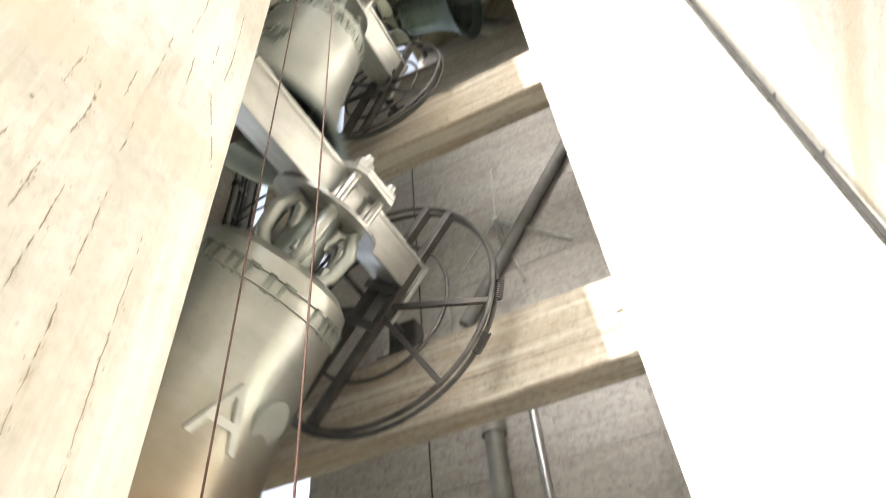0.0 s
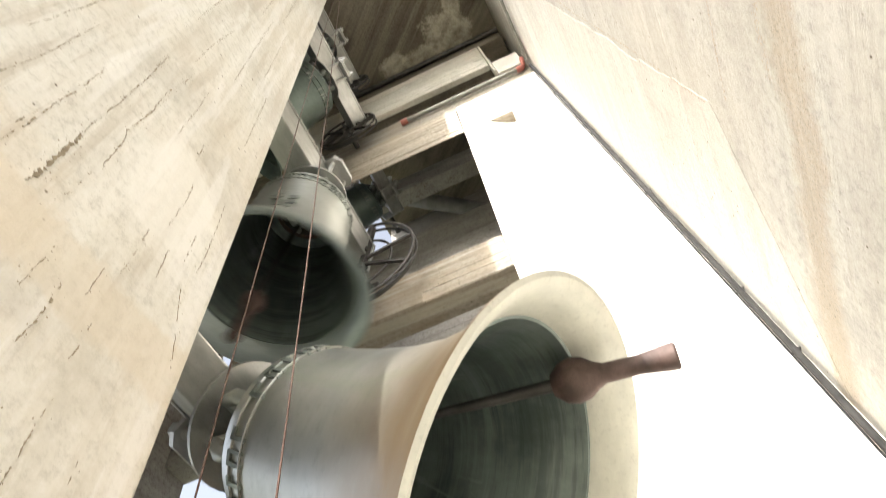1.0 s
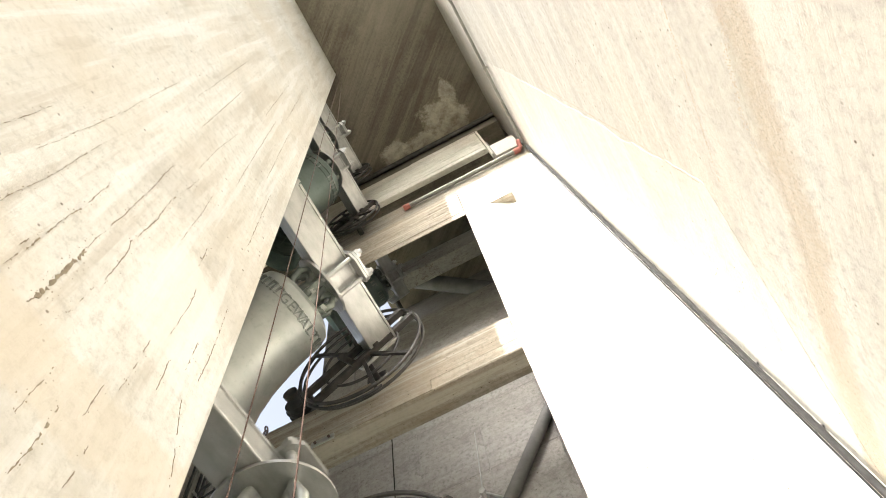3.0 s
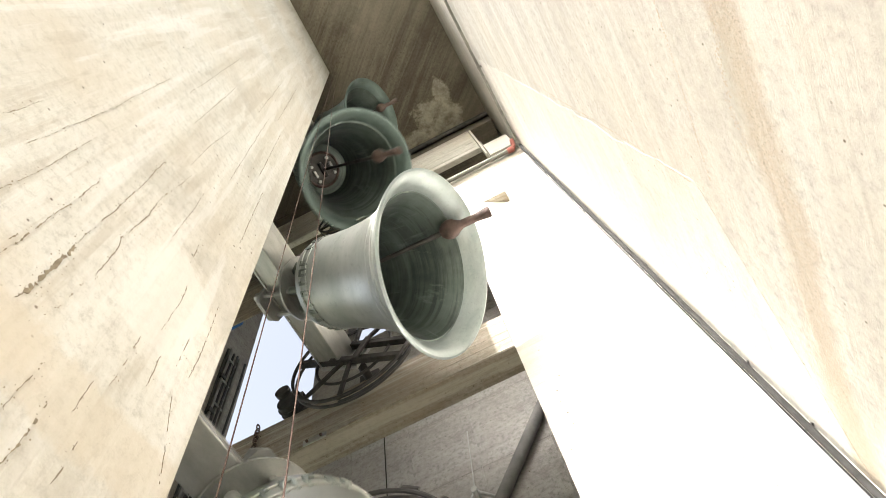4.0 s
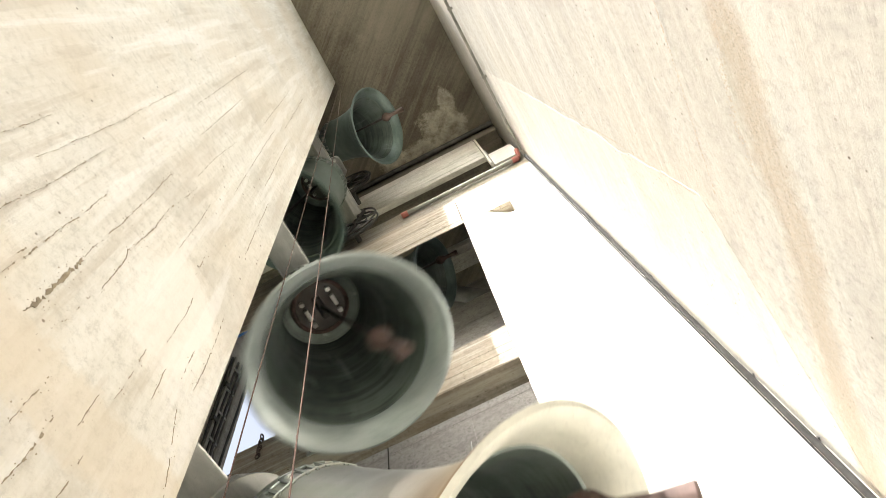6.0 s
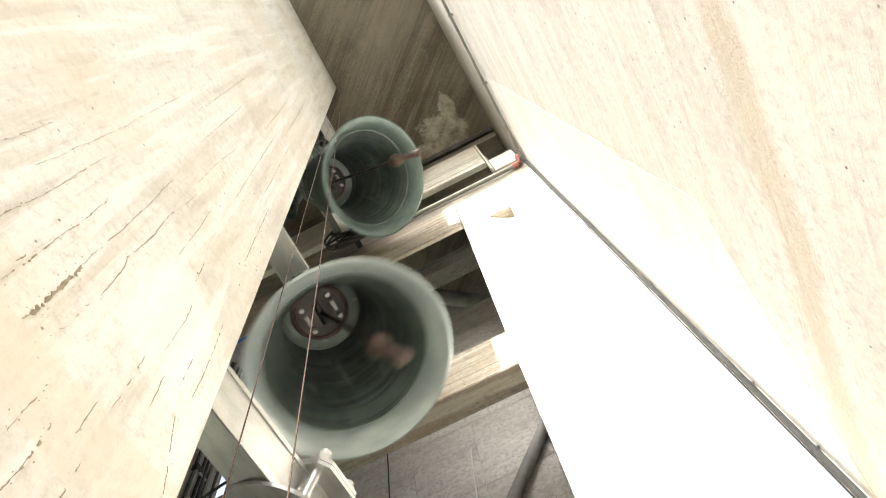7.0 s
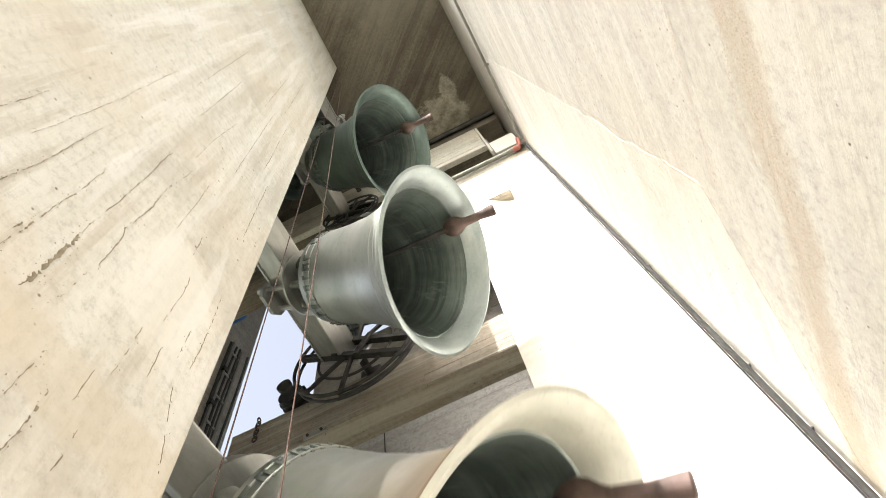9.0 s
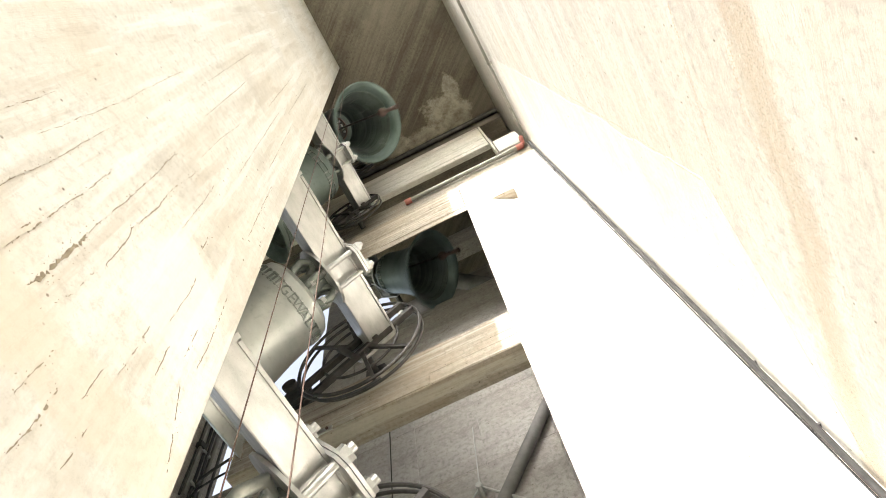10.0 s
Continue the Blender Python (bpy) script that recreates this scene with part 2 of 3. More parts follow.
def floor_tinted_bronze():
    """The largest bell: grey above, the floor's brown reflection painted in towards the lip."""
    n = Nodes("floor_tinted_bronze")
    split = n.tree.nodes.new("ShaderNodeSeparateXYZ")
    n.link(n.coord, split.inputs[0])
    low = n.add("ShaderNodeMath")
    low.operation = "MULTIPLY_ADD"
    n.link(n.noise(4, 6, 0.6), low.inputs[0])
    low.inputs[1].default_value = 0.25
    n.link(split.outputs["Z"], low.inputs[2])
    big = n.noise(2.2, 6, 0.6, n.mapped((1, 1, 2.5)))
    fine = n.noise(30, 5, 0.6)
    colour = n.mix(n.ramp(big, [(0.3, 0.0), (0.7, 1.0)]), (0.38, 0.39, 0.365), (0.54, 0.55, 0.515))
    colour = n.mix(n.ramp(n.noise(1.0, 5, 0.6, n.mapped((9, 9, 0.9))), [(0.56, 0.0), (0.68, 0.35)]), colour, (0.36, 0.42, 0.31))
    # brown reflection of the floor, put into the colour of the flare
    colour = n.mix(n.ramp(low.outputs[0], [(0.22, 0.9), (0.62, 0.0)]), colour, (0.27, 0.185, 0.095))
    colour = n.mix(n.ramp(fine, [(0.55, 0.0), (0.75, 0.3)]), colour, (0.25, 0.25, 0.22))
    n.bump((fine, 0.1, 0.002))
    return n.set(colour, n.ramp(big, [(0.2, 0.42), (0.8, 0.28)]), 0.92)


def turned_patina():
    """The inside of the bells: rings left by the lathe, run over by pale streaks."""
    n = Nodes("turned_patina")
    ring = n.noise(1.0, 5, 0.7, n.mapped((1.2, 1.2, 22.0)))
    cloud = n.noise(3.2, 6, 0.6)
    streak = n.noise(1.0, 6, 0.65, n.mapped((11.0, 11.0, 1.1)), 0.4)
    colour = n.mix(n.ramp(cloud, [(0.32, 0.0), (0.68, 1.0)]), (0.062, 0.082, 0.075), (0.175, 0.213, 0.197))
    colour = n.mix(n.ramp(ring, [(0.40, 0.5), (0.5, 0.0)]), colour, (0.035, 0.048, 0.045))
    colour = n.mix(n.ramp(ring, [(0.54, 0.0), (0.68, 0.3)]), colour, (0.24, 0.28, 0.27))
    colour = n.mix(n.ramp(streak, [(0.60, 0.0), (0.70, 0.45)]), colour, (0.33, 0.38, 0.36))
    n.bump((ring, 0.2, 0.005), (n.noise(45, 5, 0.6), 0.2, 0.002))
    return n.set(colour, n.ramp(cloud, [(0.3, 0.5), (0.7, 0.34)]), 0.5)


M["floor_tinted"] = floor_tinted_bronze()
M["patina"] = turned_patina()


# ---------- mesh helpers ----------
def mesh_of(bm, name, material, smooth=False):
    data = bpy.data.meshes.new(name)
    bmesh.ops.recalc_face_normals(bm, faces=bm.faces)
    bm.to_mesh(data)
    bm.free()
    data.materials.append(material)
    if smooth:
        data.polygons.foreach_set("use_smooth", [True] * len(data.polygons))
        data.set_sharp_from_angle(angle=radians(35))
    return data


def part(name, bm, material, parent=None, label="", smooth=False):
    ob = new(name, mesh_of(bm, name, material, smooth))
    if parent is not None:
        ob.parent = parent
    return tagged(ob, label) if label else ob


def box(bm, lo, hi, bevel=0.0, m=None):
    made = bmesh.ops.create_cube(bm, size=1.0)["verts"]
    size = [b - a for a, b in zip(lo, hi)]
    for v in made:
        v.co = Vector([a + s * (c + 0.5) for a, s, c in zip(lo, size, v.co)])
    if bevel:
        edges = list({e for v in made for e in v.link_edges})
        made = list({v for f in bmesh.ops.bevel(bm, geom=edges, offset=bevel, segments=2, profile=0.6, affect="EDGES")["faces"] for v in f.verts} | {v for v in made if v.is_valid})
    if m is not None:
        for v in made:
            v.co = m @ v.co
    return bm


def boxed(lo, hi, bevel=0.0, m=None):
    return box(bmesh.new(), lo, hi, bevel, m)


def tube(bm, points, radius, sides=10, closed=False):
    points = [Vector(p) for p in points]
    count = len(points)
    rings, side = [], None
    for i, p in enumerate(points):
        a = points[(i - 1) % count] if closed or i else p
        b = points[(i + 1) % count] if closed or i < count - 1 else p
        ahead = (b - a).normalized()
        if side is None:
            side = ahead.orthogonal().normalized()
        side = (side - ahead * side.dot(ahead)).normalized()
        up = ahead.cross(side)
        r = radius[i] if isinstance(radius, (list, tuple)) else radius
        rings.append([bm.verts.new(p + r * (math.cos(q) * side + math.sin(q) * up)) for q in (math.tau * k / sides for k in range(sides))])
    for i in range(count if closed else count - 1):
        a, b = rings[i], rings[(i + 1) % count]
        shift = min(range(sides), key=lambda s: (a[0].co - b[s].co).length) if closed and i == count - 1 else 0
        for k in range(sides):
            bm.faces.new((a[k], a[(k + 1) % sides], b[(k + 1 + shift) % sides], b[(k + shift) % sides]))
    if not closed:
        bm.faces.new(rings[0][::-1])
        bm.faces.new(rings[-1])
    return bm


def tubed(points, radius, sides=10, closed=False):
    return tube(bmesh.new(), points, radius, sides, closed)


def lathe(profile, sides=64):
    """A shape turned round z from (radius, height) pairs; closed where the radius is 0."""
    bm, rings = bmesh.new(), []
    for r, z in profile:
        rings.append([bm.verts.new((0, 0, z))] if r <= 0 else [bm.verts.new((r * math.cos(q), r * math.sin(q), z)) for q in (math.tau * k / sides for k in range(sides))])
    for a, b in zip(rings, rings[1:]):
        for k in range(sides):
            j = (k + 1) % sides
            if len(a) == 1 and len(b) == 1:
                continue
            if len(a) == 1:
                bm.faces.new((a[0], b[k], b[j]))
            elif len(b) == 1:
                bm.faces.new((a[k], b[0], a[j]))
            else:
                bm.faces.new((a[k], b[k], b[j], a[j]))
    return bm


def circle(r, y=0.0, steps=48, start=0.0, end=math.tau, closed=True):
    """Points on a circle in the xz plane."""
    count = steps if closed else steps + 1
    return [(r * math.cos(start + (end - start) * k / steps), y, r * math.sin(start + (end - start) * k / steps)) for k in range(count)]


def structure(name, bm, material, label, smooth=False):
    return tagged(part(name, bm, material, smooth=smooth), label, kind="structure")


# ---------- structure ----------
RX = lambda y: 0.76 - 0.053 * (2.0 - y)          # the right-hand wall's face
BACK = -1.2                                      # where the tower's slabs end, open to the sun
structure("floor", boxed((-4.5, -3.4, -0.3), (1.6, 4.2, 0.0)), M["floor"], "sunlit brown tower floor")
bm = bmesh.new()
bm.faces.new([bm.verts.new(p) for p in ((-900, -900, -14), (900, -900, -14), (900, 900, -14), (-900, 900, -14))])
structure("ground", bm, M["earth"], "fields far below the tower")


def slanted_wall():
    bm = bmesh.new()
    y0, y1, top = -1.3, 2.22, 9.5
    low = [bm.verts.new(p) for p in ((RX(y0), y0, 0), (RX(y1), y1, 0), (1.1, y1, 0), (1.1, y0, 0))]
    high = [bm.verts.new((v.co.x, v.co.y, top)) for v in low]
    bm.faces.new(low[::-1]), bm.faces.new(high)
    for k in range(4):
        bm.faces.new((low[k], low[(k + 1) % 4], high[(k + 1) % 4], high[k]))
    return bm


structure("wall_right", slanted_wall(), M["right"], "sunlit cream board-marked concrete wall with sandy joint")
bm = bmesh.new()
rows = []
for k in range(381):
    z = 0.02 * k
    edge = 1.02 + 0.05 * noise.noise(Vector((0.3, 0.9 * z, 2.0))) + 0.03 * noise.noise(Vector((7.0, 3.7 * z, 5.0))) + 0.016 * noise.noise(Vector((4.0, 13 * z, 1.0))) + 0.008 * noise.noise(Vector((2.0, 41 * z, 1.0))) + max(0.0, 1.8 * (3.45 - z))
    if edge > 1.97:
        continue
    rows.append([bm.verts.new((RX(y) - out, y, z)) for y, out in ((edge, -0.002), (edge + 0.002, 0.0012), (1.998, 0.0012))])
for a, b in zip(rows, rows[1:]):
    for k in (0, 1):
        bm.faces.new((a[k], a[k + 1], b[k + 1], b[k]))
part("pour", bm, M["pour"], bpy.data.objects["wall_right"], "paler concrete of a later pour")
structure("wall_left", boxed((-1.2, -0.5, 0.0), (-0.8, 0.667, 9.5), 0.006), M["left"], "cream concrete wall with long fissures")
# hidden by the left wall; added to block sun from the bells
structure("sun_blocker_wall", boxed((-4.5, 0.25, 0.0), (-1.2, 0.55, 9.5)), M["rear"], "unseen wall added to keep the sun out of the bell chamber")
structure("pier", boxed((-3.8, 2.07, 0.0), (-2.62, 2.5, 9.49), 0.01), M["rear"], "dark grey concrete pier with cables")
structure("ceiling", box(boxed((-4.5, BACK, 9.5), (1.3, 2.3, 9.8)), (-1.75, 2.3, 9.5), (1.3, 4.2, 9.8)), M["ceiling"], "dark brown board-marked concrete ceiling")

# front wall: a panel beside the bell opening, with a shallow pocket
bm = bmesh.new()
for lo, hi in (((-0.106, 2.0, 0.0), (0.76, 2.2, 4.8)), ((-0.106, 2.0, 4.8), (0.76, 2.2, 6.41)), ((-0.106, 2.0, 6.41), (0.12, 2.2, 6.685)), ((0.35, 2.0, 6.41), (0.76, 2.2, 6.685)),
               ((0.12, 2.12, 6.41), (0.35, 2.2, 6.685)), ((-0.106, 2.0, 6.685), (0.76, 2.2, 7.36))):
    box(bm, lo, hi)
for v in bm.verts:
    if v.co.x < -0.1:
        v.co.x = -0.119 + 0.009 * max(0.0, v.co.z - 4.8)      # the opening's edge leans a little
# the pocket is a triangle in plan
low, high = [[bm.verts.new((x, y, z)) for x, y in ((0.12, 2.0), (0.35, 2.12), (0.12, 2.12))] for z in (6.41, 6.685)]
for k in range(3):
    bm.faces.new((low[k], low[(k + 1) % 3], high[(k + 1) % 3], high[k]))
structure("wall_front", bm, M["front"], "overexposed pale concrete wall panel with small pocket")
bm = boxed((-3.4, 2.0, 6.68), (-0.107, 2.2, 7.35))
for v in bm.verts:
    if v.co.y > 2.1 and v.co.z < 7:
        v.co.z = 7.26                            # the underside slopes up towards the rear
structure("lintel", bm, M["lintel"], "pale board-marked concrete lintel over the bell opening")

for z0, z1, deep, x0 in ((2.64, 3.005, 0.15, -3.4), (4.465, 4.83, 0.18, -2.03)):
    structure("beam", boxed((x0, 2.0, z0), (-0.1195, 2.0 + deep, z1), 0.004), M["beam"], "weathered tan concrete cross beam carrying a bell")
def board_front(owner, x0, x1, z0, z1, material, seed, y=2.0):
    """Boards of uneven height and depth, cast into a beam's front."""
    rnd, z = random.Random(seed), z0 + 0.006
    while z < z1 - 0.03:
        h = min(rnd.uniform(0.07, 0.13), z1 - 0.006 - z)
        x = x0
        while x < x1 - 0.1:
            far = min(x + rnd.uniform(0.9, 1.7), x1)
            out = rnd.uniform(0.003, 0.009)
            part("board_mark", boxed((x, y - out, z), (far - 0.001, y + 0.002, z + h - 0.001), 0.0015), material, owner)
            x = far
        z += h


for owner, z0, z1 in [(ob, 2.64, 3.005) if ob.name == "beam" else (ob, 4.465, 4.83) for ob in scene.objects if ob.name.startswith("beam")]:
    board_front(owner, -3.0 if z0 < 4 else -2.02, -0.122, z0, z1, M["beam"], int(z0 * 10))
board_front(bpy.data.objects["lintel"], -3.0, -0.109, 6.68, 7.35, M["lintel"], 7)
# shade under the pocket's top, added as a thin tan triangle
bm = bmesh.new()
low, high = [[bm.verts.new((x, y, z)) for x, y in ((0.135, 2.003), (0.348, 2.003), (0.348, 2.114))] for z in (6.677, 6.683)]
bm.faces.new(low[::-1]), bm.faces.new(high)
for k in range(3):
    bm.faces.new((low[k], low[(k + 1) % 3], high[(k + 1) % 3], high[k]))
part("pocket_shade", bm, M["lintel"], bpy.data.objects["wall_front"], "thin tan sheet for the shade on the pocket's top")
structure("ledge_board", boxed((-3.4, 2.03, 7.36), (0.74, 2.2, 7.82), 0.006), M["beam"], "brown ledge above the lintel")
# one beam in two colours: pale for the lit front
structure("beam_upper", boxed((-3.4, 2.0, 8.20), (0.405, 2.06, 9.05), 0.006), M["slab"], "lit front of the upper beam, coloured pale")
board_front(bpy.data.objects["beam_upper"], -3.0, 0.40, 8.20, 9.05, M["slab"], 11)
# the same beam's underside, its shade put into a dark brown
structure("beam_core", boxed((-3.4, 2.06, 8.24), (0.445, 2.35, 9.11)), M["soffit"], "body of the upper beam, coloured dark for its shaded underside")
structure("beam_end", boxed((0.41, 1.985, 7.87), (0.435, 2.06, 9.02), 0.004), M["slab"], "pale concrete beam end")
# added block; the patch's brightness comes from its pale colour
structure("bright_patch_block", boxed((0.45, 2.02, 7.86), (0.73, 2.3, 8.30), 0.004), M["front"], "added pale block for the bright patch beside the beam")
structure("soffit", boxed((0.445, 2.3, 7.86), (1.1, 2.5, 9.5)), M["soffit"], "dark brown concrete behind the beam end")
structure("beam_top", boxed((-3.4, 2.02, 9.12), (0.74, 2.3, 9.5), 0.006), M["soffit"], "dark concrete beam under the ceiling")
structure("ceiling_pipe", tubed([(-1.4, 1.975, 9.33), (0.735, 1.975, 9.33)], 0.034, 12), M["steel"], "dark pipe along the upper beam", True)
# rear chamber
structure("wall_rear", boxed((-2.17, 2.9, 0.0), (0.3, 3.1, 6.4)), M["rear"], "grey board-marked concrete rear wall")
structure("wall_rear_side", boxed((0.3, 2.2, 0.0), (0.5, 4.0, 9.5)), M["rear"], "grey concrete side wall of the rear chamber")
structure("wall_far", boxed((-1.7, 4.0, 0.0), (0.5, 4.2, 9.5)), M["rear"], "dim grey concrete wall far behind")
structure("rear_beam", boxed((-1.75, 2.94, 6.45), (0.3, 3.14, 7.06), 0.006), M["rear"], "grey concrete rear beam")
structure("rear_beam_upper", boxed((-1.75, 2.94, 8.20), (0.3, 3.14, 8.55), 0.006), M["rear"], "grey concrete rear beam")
board_front(bpy.data.objects["rear_beam"], -1.7, 0.29, 6.45, 7.06, M["rear"], 21, 2.94)
board_front(bpy.data.objects["rear_beam_upper"], -1.7, 0.29, 8.20, 8.55, M["rear"], 22, 2.94)
structure("tie_beam", boxed((-2.62, 2.3, 4.35), (-2.035, 2.5, 4.80), 0.008), M["rear"], "grey concrete tie beam between pier and rear wall")
structure("rear_column", boxed((-2.13, 2.92, 6.405), (-1.755, 3.12, 9.5), 0.01), M["rear"], "pale grey concrete column beside the sky")
# unseen, added to stop light leaking in from the left
structure("light_blocker_wall", boxed((-4.7, 0.25, 6.2), (-4.5, 2.7, 9.5)), M["rear"], "unseen wall added to keep side light off the upper bells")


# ---------- bells ----------
def bell_profile(d, h):
    """Outer then inner outline of a bell of mouth width d and height h, lip at z = 0."""
    r = d / 2
    outer = [(0.0, 1.0), (0.30, 1.0), (0.44, 0.985), (0.515, 0.95), (0.54, 0.90), (0.55, 0.80), (0.575, 0.62), (0.62, 0.44), (0.69, 0.29), (0.79, 0.16), (0.90, 0.07), (0.985, 0.015), (1.0, 0.0)]
    bow = [(1.0, 0.0), (0.975, -0.006), (0.93, 0.006), (0.87, 0.045), (0.815, 0.095), (0.80, 0.115)]
    inner = [(0.80, 0.115), (0.785, 0.118), (0.70, 0.22), (0.665, 0.27), (0.66, 0.285), (0.59, 0.40), (0.555, 0.48), (0.548, 0.495), (0.515, 0.64), (0.485, 0.80), (0.455, 0.90), (0.36, 0.93), (0.0, 0.935)]
    return [[(a * r, b * h) for a, b in some] for some in (outer, bow, inner)]


def nut_and_bolt(x, y, z0, z1, r):
    bm = tubed([(x, y, z0), (x, y, z1)], r, 12)
    for zz in (z0 + 0.2 * r, z1 - 3.0 * r):
        tube(bm, [(x, y, zz), (x, y, zz + 1.7 * r)], 1.9 * r, 6)
    return bm


def bell_wheel(root, wheel_r, yw, springs):
    wheel = part("wheel_rim", tubed(circle(wheel_r, yw, 72), 0.011, 8, True), M["steel"], root, "dark steel bell wheel rim", True)
    part("wheel_rim", tubed(circle(wheel_r, yw + 0.045, 72), 0.010, 8, True), M["steel"], root, "dark steel bell wheel rim", True)
    part("wheel_ring", tubed(circle(wheel_r * 0.62, yw + 0.02, 56), 0.009, 8, True), M["steel"], root, smooth=True)
    for x in (-0.07, 0.07):
        part("wheel_bar", boxed((x - 0.018, yw - 0.012, -wheel_r * 0.98), (x + 0.018, yw + 0.03, wheel_r * 0.98), 0.003), M["steel"], root, "dark steel angle bar of the bell wheel")
    for turn in (20, -20, 160, 200):
        part("spoke", boxed((0.09, yw, -0.012), (wheel_r, yw + 0.02, 0.012), 0.002, pose(0, 0, 0, 0, turn, 0)), M["steel"], root)
    for z in (-0.09, 0.09):
        part("hub_plate", boxed((-0.1, yw - 0.03, z - 0.02), (0.1, yw - 0.013, z + 0.02), 0.003), M["steel"], root)
    part("drive_chain", tubed(circle(wheel_r + 0.018, yw + 0.02, 60, radians(200), radians(345), False), 0.010, 6), M["rubber"], root, "black drive chain round the wheel")
    if springs:
        for a0 in (radians(30), radians(6)):
            pts = []
            for k in range(121):
                a = a0 - radians(9) * k / 120
                q = math.tau * 10 * k / 120
                r = wheel_r + 0.022 + 0.014 * math.cos(q)
                pts.append((r * math.cos(a), yw + 0.02 + 0.014 * math.sin(q), r * math.sin(a)))
            part("spring", tubed(pts, 0.004, 5), M["steel"], root, "coiled steel chain spring", True)


def lettering(text, tall, deep):
    """Raised letters standing in the xz plane, centred, facing -y."""
    curve = bpy.data.curves.new("letter", "FONT")
    curve.body, curve.size, curve.extrude, curve.align_x, curve.resolution_u = text, tall * 1.4, deep, "CENTER", 2
    ob = bpy.data.objects.new("letter", curve)
    scene.collection.objects.link(ob)
    bpy.context.view_layer.update()
    data = ob.evaluated_get(bpy.context.evaluated_depsgraph_get()).to_mesh()
    bm = bmesh.new()
    bm.from_mesh(data)
    ob.to_mesh_clear()
    bpy.data.objects.remove(ob)
    for v in bm.verts:
        v.co = Vector((v.co.x, -v.co.z, v.co.y - tall * 0.5))
    return bm


def swinging_bell(d, h_lip, yc, yoke, wheel_r, near, far, label, word="", springs=False, dark=False):
    """Origin on the axis of swing; the bell hangs down z and the axis runs along y."""
    root = new("swinging_bell")
    tagged(root, label, "bell", "bells of the tower")
    w = yoke
    height = 0.83 * d
    top = -(h_lip - height)
    # yoke: a welded box girder with end caps and stub axles
    up, half = (1.1 * w, 0.39 * w) if springs else (0.8 * w, 0.52 * w)
    yk = part("yoke", boxed((-w / 2, near - yc, up - half), (w / 2, far - yc, up + half), 0.008), M["zinc"], root, "galvanised steel box yoke")
    for y0, y1 in ((near - yc - 0.01, near - yc + 0.012), (far - yc - 0.012, far - yc + 0.01)):
        part("end_plate", boxed((-w * 0.56, y0, -0.07), (w * 0.56, y1, up + half + 0.012), 0.004), M["zinc"], yk)
    for u in (-1, 1):
        part("weld_seam", boxed((u * w * 0.5 - 0.008, near - yc + 0.02, up + half - 0.008), (u * w * 0.5 + 0.008, far - yc - 0.02, up + half + 0.008), 0.003), M["zinc"], yk)
    for y0, y1 in ((near - yc - 0.22, near - yc), (far - yc, far - yc + 0.24)):
        part("axle", tubed([(0, y0, 0), (0, y1, 0)], 0.028, 20), M["steel"], root, smooth=True)
    # bell body
    outer, bow, inner = bell_profile(d, height)
    skin = "floor_tinted" if springs else "dim_bronze" if dark else "bronze"
    body = part("bell_body", lathe(outer, 80), M[skin], root, "green bronze bell wall darkened for dim light" if dark else "grey-green bronze bell wall", True)
    body.location.z = top - height
    inside = part("bell_inside", lathe(inner, 80), M["patina"], root, "green patinated inner surface", True)
    inside.location.z = top - height
    lip = part("lip", lathe(bow, 80), M["sunlit_lip" if springs else "dim_lip" if dark else "lip"], root, "sound bow coloured for the light on it", True)
    lip.location.z = top - height
    for zr, rr in ((0.885, 0.546), (0.83, 0.553)) + (() if springs else ((0.2, 0.757), (0.13, 0.828), (0.075, 0.897))):
        part("moulding", tubed([(p[0], p[2], zr * height) for p in circle(rr * d / 2, 0, 72)], 0.0035 * d, 6, True), M[skin], body, smooth=True)
    count = 30
    for k in range(count):
        a = math.tau * k / count
        face = (k - 27) % count
        if k % 8 == 5 and not (word and face < len(word)):
            continue
        place = pose(0.5475 * d / 2 * math.cos(a), 0.5475 * d / 2 * math.sin(a), 0.855 * height, 0, 0, math.degrees(a) + 90)
        tall = 0.06 * d
        if word and face < len(word):
            letter = part("letter", lettering(word[face], tall, 0.006), M["relief"], body, "raised bronze letter")
        else:
            wide = 0.034 * d * (0.7 + 0.5 * ((k * 5) % 3) / 2)
            bm = boxed((-wide / 2, -0.005, -tall / 2), (-wide / 2 + 0.012 * d, 0.004, tall / 2), 0.001)
            box(bm, (-wide / 2, -0.005, tall / 2 - 0.012 * d), (wide / 2, 0.004, tall / 2), 0.001)
            if k % 2:
                box(bm, (wide / 2 - 0.010 * d, -0.005, -tall / 2), (wide / 2, 0.004, tall / 2), 0.001)
            letter = part("inscription", bm, M["relief"], body, "raised illegible inscription")
        letter.matrix_local = place
    # a cast device on the waist
    for a, sign, rr, zz in [(radians(-14), "A", 0.612 * d / 2, 0.46 * height)] * springs + [(radians(-62), "", 0.632 * d / 2, 0.43 * height)] * bool(word):
        place = pose((rr + 0.006) * math.cos(a), (rr + 0.006) * math.sin(a), zz, -6, 0, math.degrees(a) + 90)
        if sign:
            disc = part("medallion", tubed([(0, 0, -0.004), (0, 0, 0.008)], 0.065 * d, 28), M["bronze"], body, "round cast medallion")
            disc.matrix_local = pose(0.602 * d / 2 * math.cos(a + 0.46), 0.602 * d / 2 * math.sin(a + 0.46), 0.5 * height, 0, 0, math.degrees(a + 0.46) + 90) @ pose(0, 0, 0, 90, 0, 0)
            device = part("letter", lettering(sign, 0.17 * d, 0.008), M["bronze"], body, "large raised letter on the waist")
        else:
            bm = bmesh.new()
            for q in range(9):
                u, v, r = 0.045 * d * math.cos(2.4 * q), 0.06 * d * math.sin(1.7 * q), 0.02 * d
